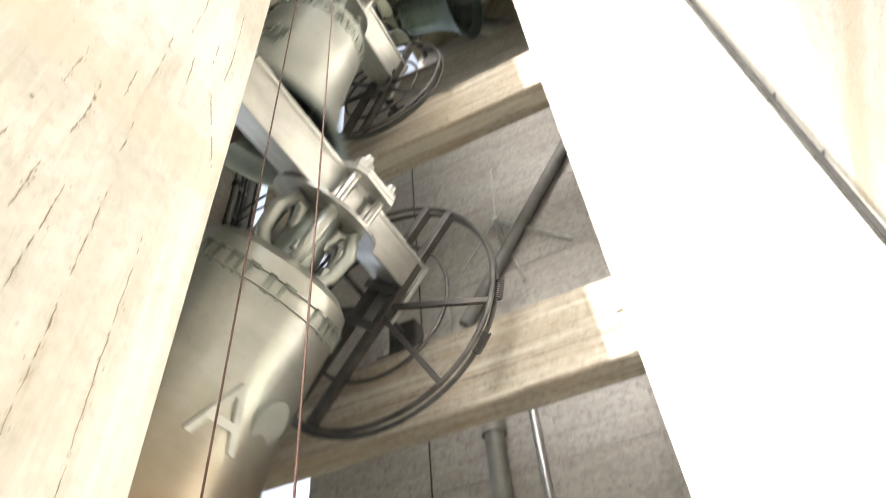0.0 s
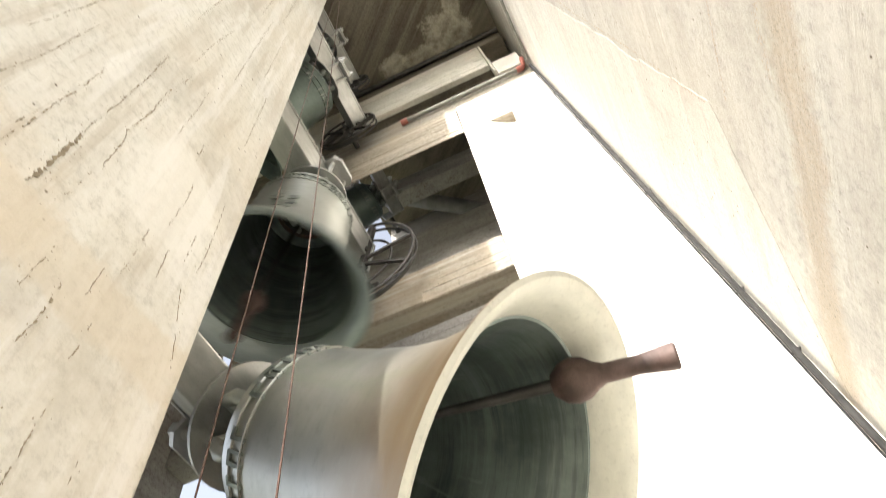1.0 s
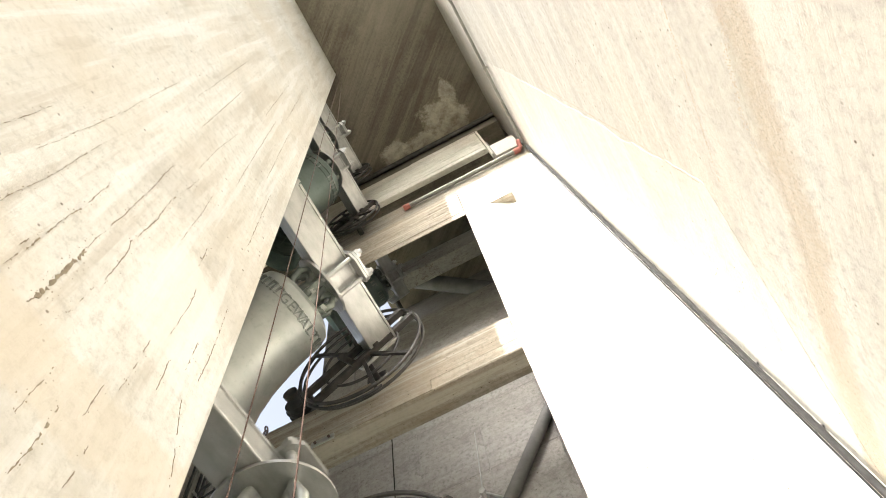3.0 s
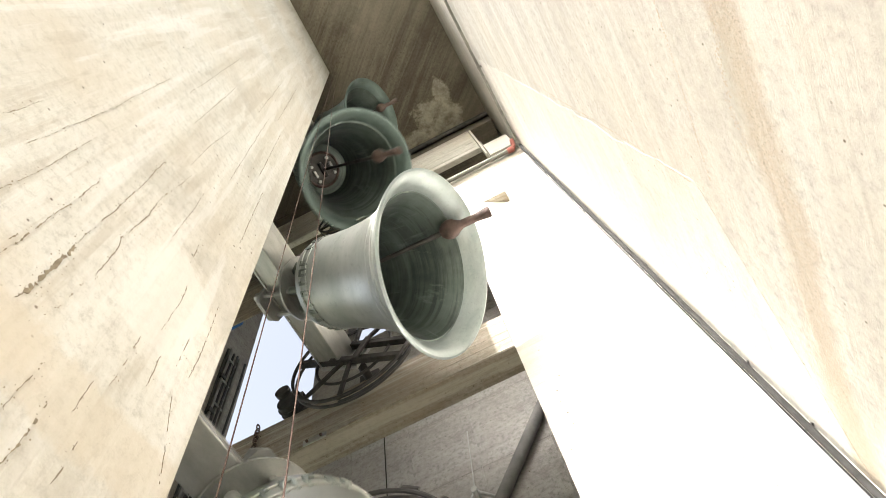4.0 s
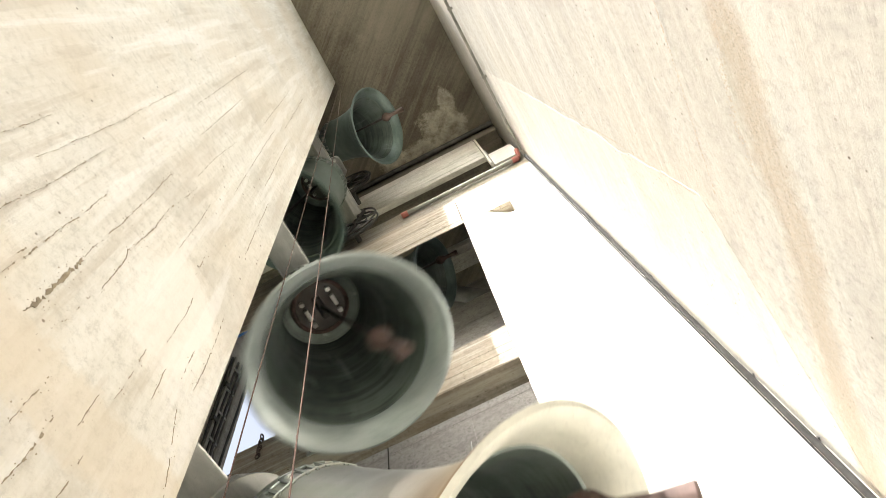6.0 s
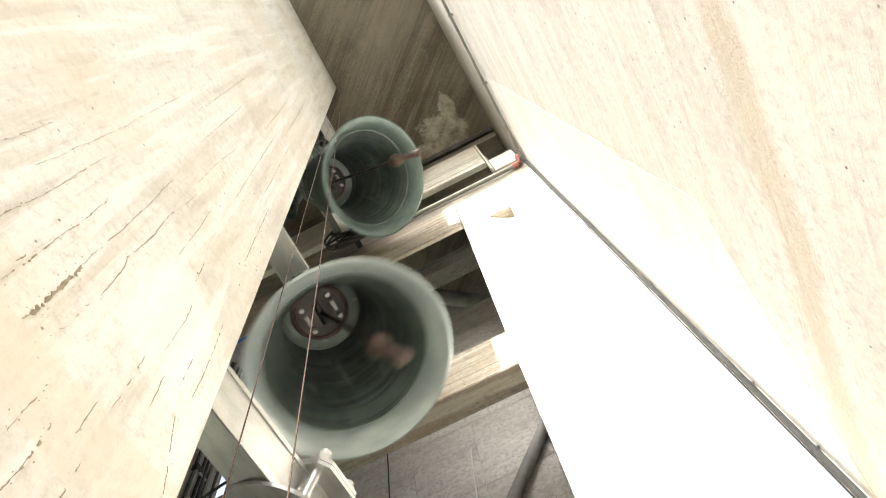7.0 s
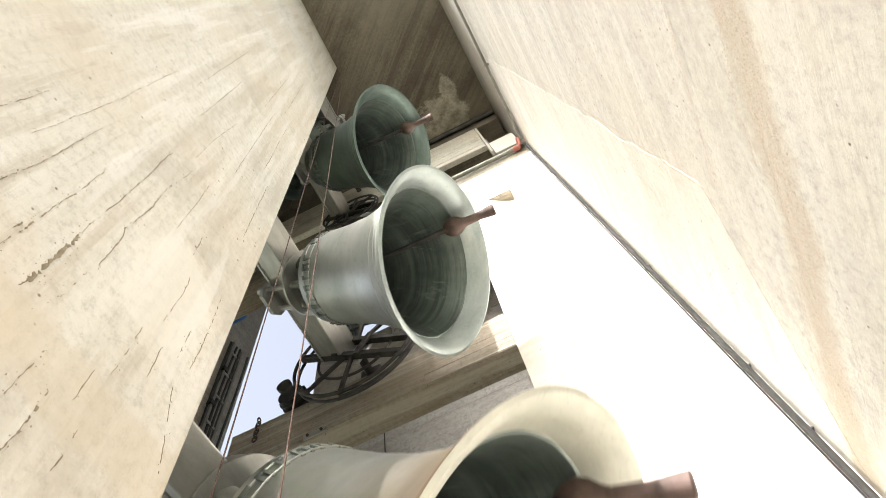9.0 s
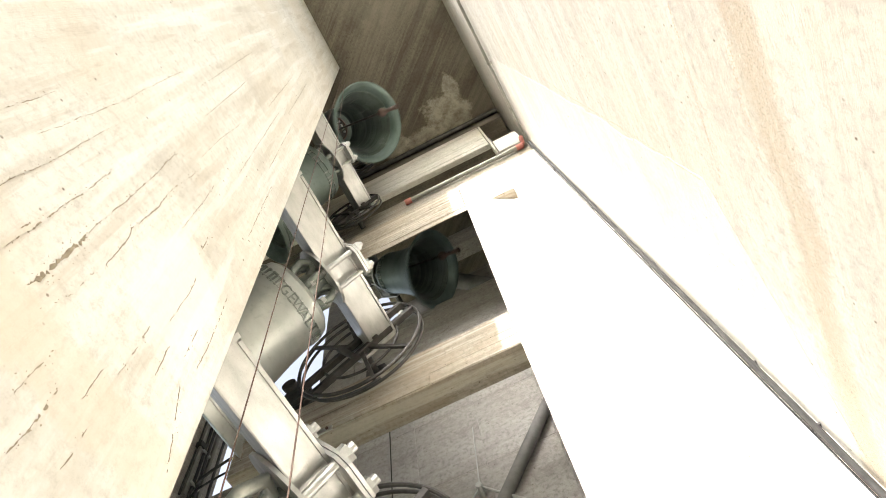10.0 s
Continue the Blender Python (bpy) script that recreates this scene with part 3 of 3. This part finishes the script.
                box(bm, (u - r, -0.004, v - r), (u + r, 0.006, v + r), 0.004)
            device = part("emblem", bm, M["relief"], body, "raised bronze emblem")
        device.matrix_local = place
    # crown: six looped straps round a middle stump, clamped to the yoke
    part("crown_stump", tubed([(0, 0, top - 0.02), (0, 0, top + 0.05 * d), (0, 0, up - half + 0.005)], [0.10 * d, 0.085 * d, 0.07 * d], 24), M["relief"], root, smooth=True)
    for k in range(6):
        a = math.tau * (k + 0.5) / 6
        c, s = math.cos(a), math.sin(a)
        lift = up - half - top
        pts = [(0.10 * d, top - 0.01), (0.15 * d, top + 0.2 * lift), (0.16 * d, top + 0.55 * lift), (0.13 * d, top + 0.85 * lift), (0.085 * d, top + 0.8 * lift), (0.06 * d, top + 0.5 * lift)]
        part("crown_loop", tubed([(r * c, r * s, z) for r, z in pts], 0.024 * d, 12), M["bronze" if springs else "relief"], root, smooth=True)
    # clamp: a doubled chamfered plate over the yoke, with four long bolts down to the crown
    px, py, base = w * 1.08, 0.105 * d, up + half + 0.004

    def chamfered(z0, z1, shrink=0.0):
        bm = bmesh.new()
        a, b, c = px - shrink, py - shrink, 0.035
        ring = ((-a + c, -b), (a - c, -b), (a, -b + c), (a, b - c), (a - c, b), (-a + c, b), (-a, b - c), (-a, -b + c))
        low, high = [bm.verts.new((*p, z0)) for p in ring], [bm.verts.new((*p, z1)) for p in ring]
        bm.faces.new(low[::-1]), bm.faces.new(high)
        for k in range(8):
            bm.faces.new((low[k], low[(k + 1) % 8], high[(k + 1) % 8], high[k]))
        return bm

    clamp = part("clamp", chamfered(base, base + 0.014), M["zinc"], root, "galvanised clamp plate")
    part("cover_plate", chamfered(base + 0.018, base + 0.032, 0.002), M["zinc"], clamp)
    for x in (-w * 0.74, w * 0.74):
        for y in (-py * 0.68, py * 0.68):
            part("bolt", nut_and_bolt(x, y, top + 0.03, base + 0.085, 0.019 if springs else 0.015), M["zinc"], clamp, "galvanised bolt with hexagon nut")
    part("crown_plate", tubed([(0, 0, up - half - 0.019), (0, 0, up - half - 0.004)], 0.2 * d, 40), M["zinc"], root, "round galvanised plate under the yoke")
    # bell wheel at the far end
    if wheel_r:
        bell_wheel(root, wheel_r, far - yc - 0.05, springs)
    # clapper hung from the bell's crown
    clapper = new("clapper")
    clapper.parent = root
    drop = height * 0.93
    shaft = part("shaft", tubed([(0, 0, 0.02), (0, 0, -drop * 0.5), (0, 0, -drop * 0.93)], [0.015 * d, 0.012 * d, 0.017 * d], 14), M["steel"], clapper, "dark iron clapper shaft", True)
    ball = [(0.0, 0.062), (0.028, 0.056), (0.05, 0.03), (0.058, 0.0), (0.051, -0.03), (0.034, -0.054), (0.025, -0.075), (0.024, -0.16), (0.032, -0.225), (0.033, -0.245), (0.029, -0.25), (0.0, -0.25)]
    knob = part("ball", lathe([(r * d, z * d) for r, z in ball], 28), M["iron"], clapper, "rusty iron clapper ball with flight", True)
    knob.location.z = -drop * 0.98
    part("pivot", tubed([(0, -0.07 * d, 0), (0, 0.07 * d, 0)], 0.022 * d, 12), M["steel"], clapper, smooth=True)
    # made wide and dark to put shade into the crown's inside
    plate = part("pivot_plate", tubed([(0, 0, top - 0.085 * height), (0, 0, top - 0.06 * height)], 0.155 * d, 32), M["steel"], root, "dark plate widened for the shade inside the crown")
    part("plate_ring", tubed([(p[0], p[2], top - 0.088 * height) for p in circle(0.155 * d, 0, 40)], 0.012 * d, 8, True), M["iron"], plate, smooth=True)
    for x in (-0.085 * d, 0.085 * d):
        part("hanger", boxed((x - 0.012 * d, -0.035 * d, top - 0.125 * height), (x + 0.012 * d, 0.035 * d, top - 0.085 * height), 0.006 * d), M["zinc"], plate, "bright hanger plate")
        for y in (-0.075 * d, 0.075 * d):
            part("pivot_bolt", tubed([(x, y, top - 0.12 * height), (x, y, top - 0.085 * height)], 0.015 * d, 6), M["zinc"], plate)
    return root, clapper, top - 0.1 * height


# mouth width, axis to lip, x, y, z of the axis, yoke width, wheel radius, yoke ends, amplitude, time of a peak to the right, period
BELLS = [
    ("largest", 1.14, 1.085, -1.085, 1.33, 3.128, 0.175, 0.55, 0.69, 1.86, 52.7, 8.80, 2.61, ""),
    ("large", 0.98, 0.925, -1.055, 1.30, 4.90, 0.17, 0.42, 0.69, 1.86, 59, 8.92, 2.42, "GEWALT"),
    ("middle", 1.07, 0.94, -1.18, 1.265, 7.60, 0.15, 0.30, 0.69, 1.86, 55.5, 8.97, 2.29, ""),
    ("small", 0.84, 0.79, -1.15, 1.15, 8.58, 0.13, 0.27, 0.69, 1.70, 58, 8.175, 2.125, ""),
    ("rear", 0.812, 0.724, -1.252, 2.637, 7.679, 0.12, 0.0, 2.26, 2.91, 68.8, 8.203, 2.06, ""),
]
LABELS = {
    "largest": "largest grey-green bronze bell swinging on a galvanised yoke",
    "large": "grey bronze bell with illegible shoulder inscription, swinging",
    "middle": "green bronze bell darkened for dim light, swinging under the ceiling beams",
    "small": "small bronze bell darkened for dim light, swinging close under the ceiling",
    "rear": "small bronze bell darkened for dim light, swinging in the rear chamber",
}
made_bells = []
for size, d, h_lip, x, y, z, yoke, wheel_r, near, far, amp, peak, period, word in BELLS:
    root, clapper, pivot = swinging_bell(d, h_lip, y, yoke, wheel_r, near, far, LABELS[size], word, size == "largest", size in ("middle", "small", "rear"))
    root.location = (x, y, z)
    made_bells.append((root, clapper, pivot, (x, y, z), amp, peak, period))


def motions():
    for root, clapper, pivot, (x, y, z), amp, peak, period in made_bells:
        rows, swing = [], []
        for k in range(101):
            t = k / 10
            phase = math.tau * (t - peak) / period
            angle = amp * (1.035 * math.cos(phase) - 0.035 * math.cos(3 * phase))
            lag = 27 * math.tanh(1.4 * math.cos(phase)) / math.tanh(1.4)
            rows.append((t, pose(x, y, z, 0, -angle, 0)))
            swing.append((t, pose(0, 0, pivot, 0, -lag, 0)))
        walk(root, rows)
        walk(clapper, swing)


# ---------- bearings ----------
def bearing_block(x, z0, z):
    """A plummer block on a beam's top, with the axle's height z."""
    ob = new("bearing_block")
    ob.location = (x, 2.075, z0)
    h = z - z0
    part("base", boxed((-0.13, -0.05, 0.0), (0.13, 0.05, 0.03), 0.004), M["steel"], ob)
    part("housing", boxed((-0.07, -0.045, 0.03), (0.07, 0.045, h + 0.06), 0.012), M["steel"], ob)
    for u in (-0.1, 0.1):
        part("bolt", nut_and_bolt(u, 0.0, 0.02, 0.085, 0.009), M["zinc"], ob)
    return tagged(ob, "dark steel bearing block on the beam top", "bearing", "bearings of the bells")


for x, z0, z in ((-1.07, 3.005, 3.128), (-1.055, 4.83, 4.90)):
    bearing_block(x, z0, z)


# ---------- cables and pipes ----------
def line_thing(name, points, radius, material, label, category, sides=8):
    return tagged(part(name, tubed(points, radius, sides), material, smooth=True), label, category)


line_thing("bell_wire", [(-0.60, 0.65, 0.0), (-0.655, 0.65, 2.5), (-0.70, 0.66, 6.0), (-0.75, 0.70, 9.5)], 0.0018, M["rope"], "thin rusty wire hanging from the ceiling", "wire")
line_thing("bell_wire", [(-0.45, 0.65, 0.0), (-0.505, 0.65, 2.5), (-0.56, 0.66, 4.5), (-0.74, 0.72, 9.5)], 0.0018, M["rope"], "thin rusty wire hanging from the ceiling", "wire")

corner = line_thing("corner_cable", [(0.735, 1.975, 0.0), (0.733, 1.975, 3.0), (0.737, 1.975, 5.0), (0.74, 1.975, 7.55)], 0.0145, M["cable"], "dark grey cable clipped up the wall corner", "cable")
for z in (2.5, 3.2, 3.6, 4.6, 5.6, 6.6):
    part("clip", boxed((0.724, 1.972, z - 0.004), (0.757, 1.9985, z + 0.004), 0.001), M["steel"], corner)
conduit = line_thing("conduit", [(RX(y) - 0.03, y, 7.62) for y in (1.93, 1.0, 0.0, -2.3)], 0.014, M["pipe"], "grey conduit along the wall top", "conduit")
for y in (1.1, 0.4, -0.6):
    part("clip", boxed((RX(y) - 0.05, y - 0.012, 7.602), (RX(y) + 0.002, y + 0.012, 7.638), 0.003), M["pipe"], conduit)
pipe = line_thing("lintel_pipe", [(-0.60, 1.99, 7.61), (0.62, 1.99, 7.61)], 0.024, M["pipe"], "zinc pipe with red couplings along the lintel", "pipe")
for x in (-0.63, 0.64):
    part("coupling", tubed([(x - 0.035, 1.99, 7.61), (x + 0.035, 1.99, 7.61)], 0.032, 14), M["red"], pipe, "red plastic coupling", True)
part("elbow", tubed([(0.67, 1.99, 7.62), (0.69, 1.98, 7.66), (0.70, 1.97, 7.74), (0.71, 1.965, 7.80)], 0.023, 14), M["red"], pipe, "red plastic coupling", True)

line_thing("thin_cable", [(0.7185, 1.99, 0.0), (0.7185, 1.99, 4.0), (0.721, 1.99, 7.3)], 0.004, M["cable"], "thin dark cable beside the corner cable", "cable")
line_thing("rear_duct", [(-1.80, 3.02, 9.1), (0.35, 3.85, 7.8)], 0.10, M["brace"], "dim grey duct slanting across the far chamber", "pipe", 20)
bracket = new("steel_bracket")
bracket.location = (-1.39, 1.985, 4.475)
part("plate", boxed((-0.075, -0.006, -0.02), (0.075, 0.006, 0.02), 0.003), M["zinc"], bracket)
for x in (-0.045, 0.045):
    part("bolt", tubed([(x, -0.016, 0), (x, 0.0, 0)], 0.009, 8), M["iron"], bracket)
tagged(bracket, "small bright steel bracket bolted low on the beam", "bracket")
line_thing("rear_pipe", [(-0.98, 2.83, 0.0), (-0.98, 2.83, 3.6)], 0.05, M["pipe"], "grey vertical drain pipe on the rear wall", "pipe", 16)
line_thing("rear_conduit", [(-0.76, 2.85, 0.0), (-0.76, 2.85, 3.4)], 0.022, M["zinc"], "bright steel conduit on the rear wall", "pipe", 12)
line_thing("brace_pipe", [(-0.06, 2.845, 5.05), (-1.07, 2.845, 3.7)], 0.042, M["brace"], "dark diagonal brace pipe in the rear chamber", "pipe", 16)


# ---------- rear chamber details ----------
star = new("rod_star")
star.location = (-0.755, 2.84, 4.465)
for k, (x, z) in enumerate(((0.45, -0.40), (0.035, 0.56), (0.10, -0.58), (-0.31, -0.34))):
    part("rod", tubed([(0, 0, 0), (x, 0.02, z)], 0.010 if k == 0 else 0.005, 8), M["zinc"], star, smooth=True)
part("hub", tubed([(0, -0.02, 0), (0, 0.06, 0)], 0.022, 12), M["zinc"], star, smooth=True)
part("stem", tubed([(0.0, 0, 0.02), (0.03, 0.0, -0.28)], 0.018, 10), M["pipe"], star, smooth=True)
tagged(star, "thin steel lightning rods fixed on the rear wall", "rod")
line_thing("earth_wire", [(-1.38, 2.885, 0.0), (-1.38, 2.885, 6.05)], 0.0045, M["cable"], "dark earth wire straight down the rear wall", "wire")
collar = line_thing("pipe_collar", [(-0.98, 2.83, 2.95), (-0.98, 2.83, 3.07)], 0.066, M["pipe"], "grey collar round the drain pipe", "collar", 18)


def drive_motor(x, z, flip=1):
    ob = new("drive_motor")
    ob.location = (x, 2.07, z)
    part("base_rail", boxed((-0.16, -0.05, 0.0), (0.2, 0.05, 0.03), 0.004), M["steel"], ob)
    part("housing", tubed([(0, -0.12, 0.12), (0, 0.12, 0.12)], 0.085, 20), M["rubber"], ob, "black motor housing", True)
    for y in (-0.08, -0.04, 0.0, 0.04, 0.08):
        part("fin", tubed([(0, y - 0.006, 0.12), (0, y + 0.006, 0.12)], 0.096, 20), M["rubber"], ob)
    part("terminal_box", boxed((-0.05, -0.05, 0.2), (0.05, 0.05, 0.27), 0.008), M["rubber"], ob)
    part("sprocket", tubed([(0.0, -0.2, 0.12), (0.0, -0.17, 0.12)], 0.05, 18), M["steel"], ob)
    return tagged(ob, "black electric drive motor on the beam", "motor", "bell drive motors")


drive_motor(-1.60, 4.83)
drive_motor(-1.75, 3.005)
# a hanging chain on the beam, a ladder of cable trays on the pier, and a blue can
chain = new("hanging_chain")
chain.location = (-1.83, 1.985, 4.86)
for k in range(6):
    ring = [(0.016 * math.cos(a), 0.0, -0.035 * k + 0.024 * math.sin(a)) for a in (math.tau * q / 10 for q in range(10))]
    part("link", tubed(ring if k % 2 else [(0, p[0], p[2]) for p in ring], 0.005, 6, True), M["iron"], chain, smooth=True)
tagged(chain, "short rusty chain hanging on the beam", "chain")
tray = new("cable_ladder")
tray.location = (-2.59, 2.0, 4.832)
for y in (0.215, 0.345):
    part("rail", boxed((-0.012, y - 0.012, 0.0), (0.012, y + 0.012, 1.885), 0.003), M["pipe"], tray)
for k in range(6):
    part("rung", boxed((-0.008, 0.228, 0.32 * k + 0.12), (0.008, 0.332, 0.32 * k + 0.145), 0.002), M["zinc"], tray)
for k, y in enumerate((0.20, 0.265, 0.30, 0.41)):
    part("cable", tubed([(-0.018 + 0.012 * k % 2, y + 0.008 * math.sin(z * 3.1 + k), z) for z in (i * 0.094 for i in range(21))], 0.011, 8), M["rubber"], tray, smooth=True)
for z in (0.45, 0.95, 1.42):
    part("clamp", boxed((-0.03, 0.19, z), (0.02, 0.245, z + 0.05), 0.006), M["rubber"], tray)
tagged(tray, "dark steel cable ladder with black cables", "cable ladder")
line_thing("loose_cable", [(-2.658, 2.285, 4.873), (-2.628, 2.285, 4.909), (-2.561, 2.285, 5.009), (-2.474, 2.285, 5.049), (-2.348, 2.285, 5.083), (-2.182, 2.285, 5.067)], 0.011, M["rubber"], "loose black cable slung beside the grey pier", "cable")
line_thing("loose_cable", [(-2.648, 2.288, 4.828), (-2.618, 2.288, 4.844), (-2.551, 2.288, 4.924), (-2.464, 2.288, 4.944), (-2.338, 2.288, 4.958), (-2.172, 2.288, 4.922)], 0.008, M["rubber"], "loose black cable slung beside the grey pier", "cable")
can = new("blue_box")
can.location = (-2.53, 2.06, 6.9)
part("body", boxed((-0.09, -0.06, 0.0), (0.09, 0.06, 0.2), 0.02), M["blue"], can)
part("lid", boxed((-0.095, -0.065, 0.2), (0.095, 0.065, 0.225), 0.006), M["blue"], can)
tagged(can, "small blue plastic box by the cable ladder", "box")


# ---------- fissures and formwork joints ----------
def fissure(run, wide, seed):
    """The two ragged sides of a crack that follows a run of points in the (u, z) plane."""
    rnd, low, high, drift = random.Random(seed), [], [], 0.0
    total = sum((Vector(b) - Vector(a)).length for a, b in zip(run, run[1:]))
    done = 0.0
    for a, b in zip(run, run[1:]):
        a, b = Vector(a), Vector(b)
        long = (b - a).length
        side = Vector((-(b - a).y, (b - a).x)).normalized()
        count = max(4, int(long / 0.006))
        for k in range(count):
            f = (done + long * k / count) / total
            drift = 0.8 * drift + rnd.uniform(-1, 1) * (0.0008 + 0.06 * wide)
            w = wide * 0.4 * (0.04 + 1.5 * rnd.random() ** 2) * min(1.0, 6 * f + 0.15, 6 * (1 - f) + 0.1)
            p = a.lerp(b, k / count) + side * drift
            low.append(p - side * w / 2), high.append(p + side * w / 2)
        done += long
    return low, high


def fissures(wall, runs, place, material, broken=0.12, grains=0):
    for n, (run, wide) in enumerate(runs):
        bm, rnd = bmesh.new(), random.Random(50 + n)
        # a wide crack is a bundle of several strands
        for strand in range(0 if grains else 2 if wide > 0.015 else 1):
            low, high = fissure([(u + 0.09 * wide * rnd.uniform(-1, 1), z) for u, z in run], wide, n + 40 * strand)
            front = [[bm.verts.new(place(p.x, p.y, 0.0005 * strand)) for p in row] for row in (low, high)]
            deep = [[bm.verts.new(place(p.x, p.y, -0.004)) for p in row] for row in (low, high)]
            gap = 0
            for k in range(len(low) - 1):
                gap = gap - 1 if gap > 0 else (rnd.randint(1, 6) if rnd.random() < broken else 0)
                if gap > 0:
                    continue
                bm.faces.new((front[0][k], front[0][k + 1], front[1][k + 1], front[1][k]))
                bm.faces.new((front[0][k], deep[0][k], deep[0][k + 1], front[0][k + 1]))
                bm.faces.new((front[1][k], front[1][k + 1], deep[1][k + 1], deep[1][k]))
        for (u0, z0), (u1, z1) in zip(run, run[1:]):
            for _ in range(int(max(9000 * max(wide, 0.003), grains) * math.hypot(u1 - u0, z1 - z0))):
                f, off = rnd.random(), rnd.gauss(0, 0.4 * wide if grains else 0.7 * wide + 0.003)
                cu, cz, r = u0 + (u1 - u0) * f + off, z0 + (z1 - z0) * f + rnd.gauss(0, 0.4 * wide if grains else 0.01), rnd.uniform(0.0006, 0.0024 if grains else 0.0017)
                ring = [bm.verts.new(place(cu + r * rnd.uniform(0.6, 1.4) * math.cos(a), cz + 1.5 * r * rnd.uniform(0.6, 1.4) * math.sin(a), 0.0024 + 0.0001 * (len(bm.verts) % 7))) for a in (math.tau * q / 6 for q in range(6))]
                bm.faces.new(ring)
        bmesh.ops.delete(bm, geom=[v for v in bm.verts if not v.link_faces], context="VERTS")
        part("fissure", bm, material, wall, "dark open fissure")


M["sand"] = metal("sandy_grit", (0.42, 0.35, 0.27), (0.28, 0.22, 0.16), 0.95, 0.0, 60.0)
M["crack"] = metal("crack_dirt", (0.36, 0.305, 0.22), (0.20, 0.165, 0.115), 0.95, 0.0, 40.0)
fissures(bpy.data.objects["wall_left"], (
    ([(0.191, 2.653), (0.2, 2.714), (0.196, 2.777), (0.193, 2.831), (0.195, 2.904)], 0.020),
    ([(0.193, 2.912), (0.19, 2.961), (0.195, 3.125), (0.19, 3.326), (0.185, 3.549), (0.19, 3.599)], 0.0080),
    ([(0.116, 2.675), (0.12, 2.768), (0.119, 2.9), (0.119, 3.056), (0.115, 3.183)], 0.0072), ([(0.105, 2.744), (0.106, 2.783)], 0.0096),
    ([(0.274, 3.694), (0.255, 3.409), (0.261, 3.266), (0.254, 3.163), (0.249, 3.072), (0.26, 3.041), (0.266, 2.953), (0.265, 2.891), (0.275, 2.867)], 0.0080),
    ([(0.353, 2.374), (0.356, 2.418), (0.357, 2.487), (0.35, 2.546)], 0.0096), ([(0.438, 2.421), (0.441, 2.468), (0.438, 2.527)], 0.0056),
    ([(0.432, 2.678), (0.434, 2.77), (0.433, 2.872)], 0.0056), ([(0.438, 3.289), (0.43, 3.444)], 0.0056), ([(0.55, 2.899), (0.547, 3.029)], 0.0056),
    ([(0.25, 3.747), (0.248, 4.006), (0.268, 4.396)], 0.0048), ([(0.596, 2.91), (0.6, 3.042), (0.589, 3.276)], 0.0040),
    ([(0.505, 2.766), (0.498, 2.878)], 0.0048),
    ([(0.235, 2.635), (0.257, 2.712), (0.259, 2.839)], 0.0048), ([(0.634, 2.594), (0.614, 2.671), (0.573, 2.816)], 0.0040),
    ([(-0.099, 2.949), (-0.1, 3.184)], 0.0040), ([(0.395, 4.0), (0.378, 5.2)], 0.0048), ([(0.50, 4.4), (0.49, 5.3)], 0.0040), ([(0.31, 5.0), (0.30, 6.2)], 0.0048),
    ([(0.02, 2.72), (0.03, 3.0), (0.025, 3.3)], 0.005), ([(-0.03, 3.0), (-0.02, 3.5), (-0.03, 4.1)], 0.005), ([(0.30, 2.45), (0.305, 2.62)], 0.006),
    ([(0.40, 2.56), (0.402, 2.66)], 0.005), ([(0.47, 2.95), (0.475, 3.12), (0.468, 3.2)], 0.004), ([(0.35, 3.3), (0.352, 3.55), (0.345, 3.7)], 0.004),
    ([(0.15, 4.0), (0.14, 4.9)], 0.006), ([(0.05, 4.2), (0.03, 5.4)], 0.006), ([(0.43, 5.4), (0.42, 6.6)], 0.006), ([(0.56, 3.7), (0.555, 4.3)], 0.005),
    ([(0.27, 2.1), (0.275, 2.3)], 0.007), ([(0.38, 2.05), (0.385, 2.28)], 0.005),
    ([(0.33, 1.95), (0.335, 2.3)], 0.0056), ([(0.46, 1.85), (0.45, 2.35)], 0.0048), ([(0.56, 1.7), (0.54, 2.3)], 0.0032),
), lambda u, z, o: (-0.7985 + o, u, z), M["crack"])
fissures(bpy.data.objects["wall_right"], (
    ([(0.2, 3.23), (0.53, 3.26), (0.77, 3.29), (0.96, 3.31)], 0.007), ([(0.94, 5.46), (0.97, 4.9), (0.985, 4.1), (1.01, 3.68), (1.02, 3.47)], 0.006),
    ([(0.62, 3.03), (0.72, 3.02), (0.80, 3.02)], 0.022), ([(0.35, 2.96), (0.5, 3.0), (0.62, 3.02)], 0.022),
), lambda u, z, o: (RX(u) - 0.0016 - o, u, z), M["sand"], grains=520)

# rear wall: formwork panels with open joints
panel = mesh_of(boxed((0.0012, -0.006, 0.0012), (0.4928, 0.0, 0.6388), 0.0015), "panel", M["rear"])
for i in range(5):
    for k in range(9):
        ob = new("panel", panel)
        ob.parent = bpy.data.objects["wall_rear"]
        ob.location = (-2.165 + 0.494 * i, 2.9, 0.2 + 0.64 * k)

motions()
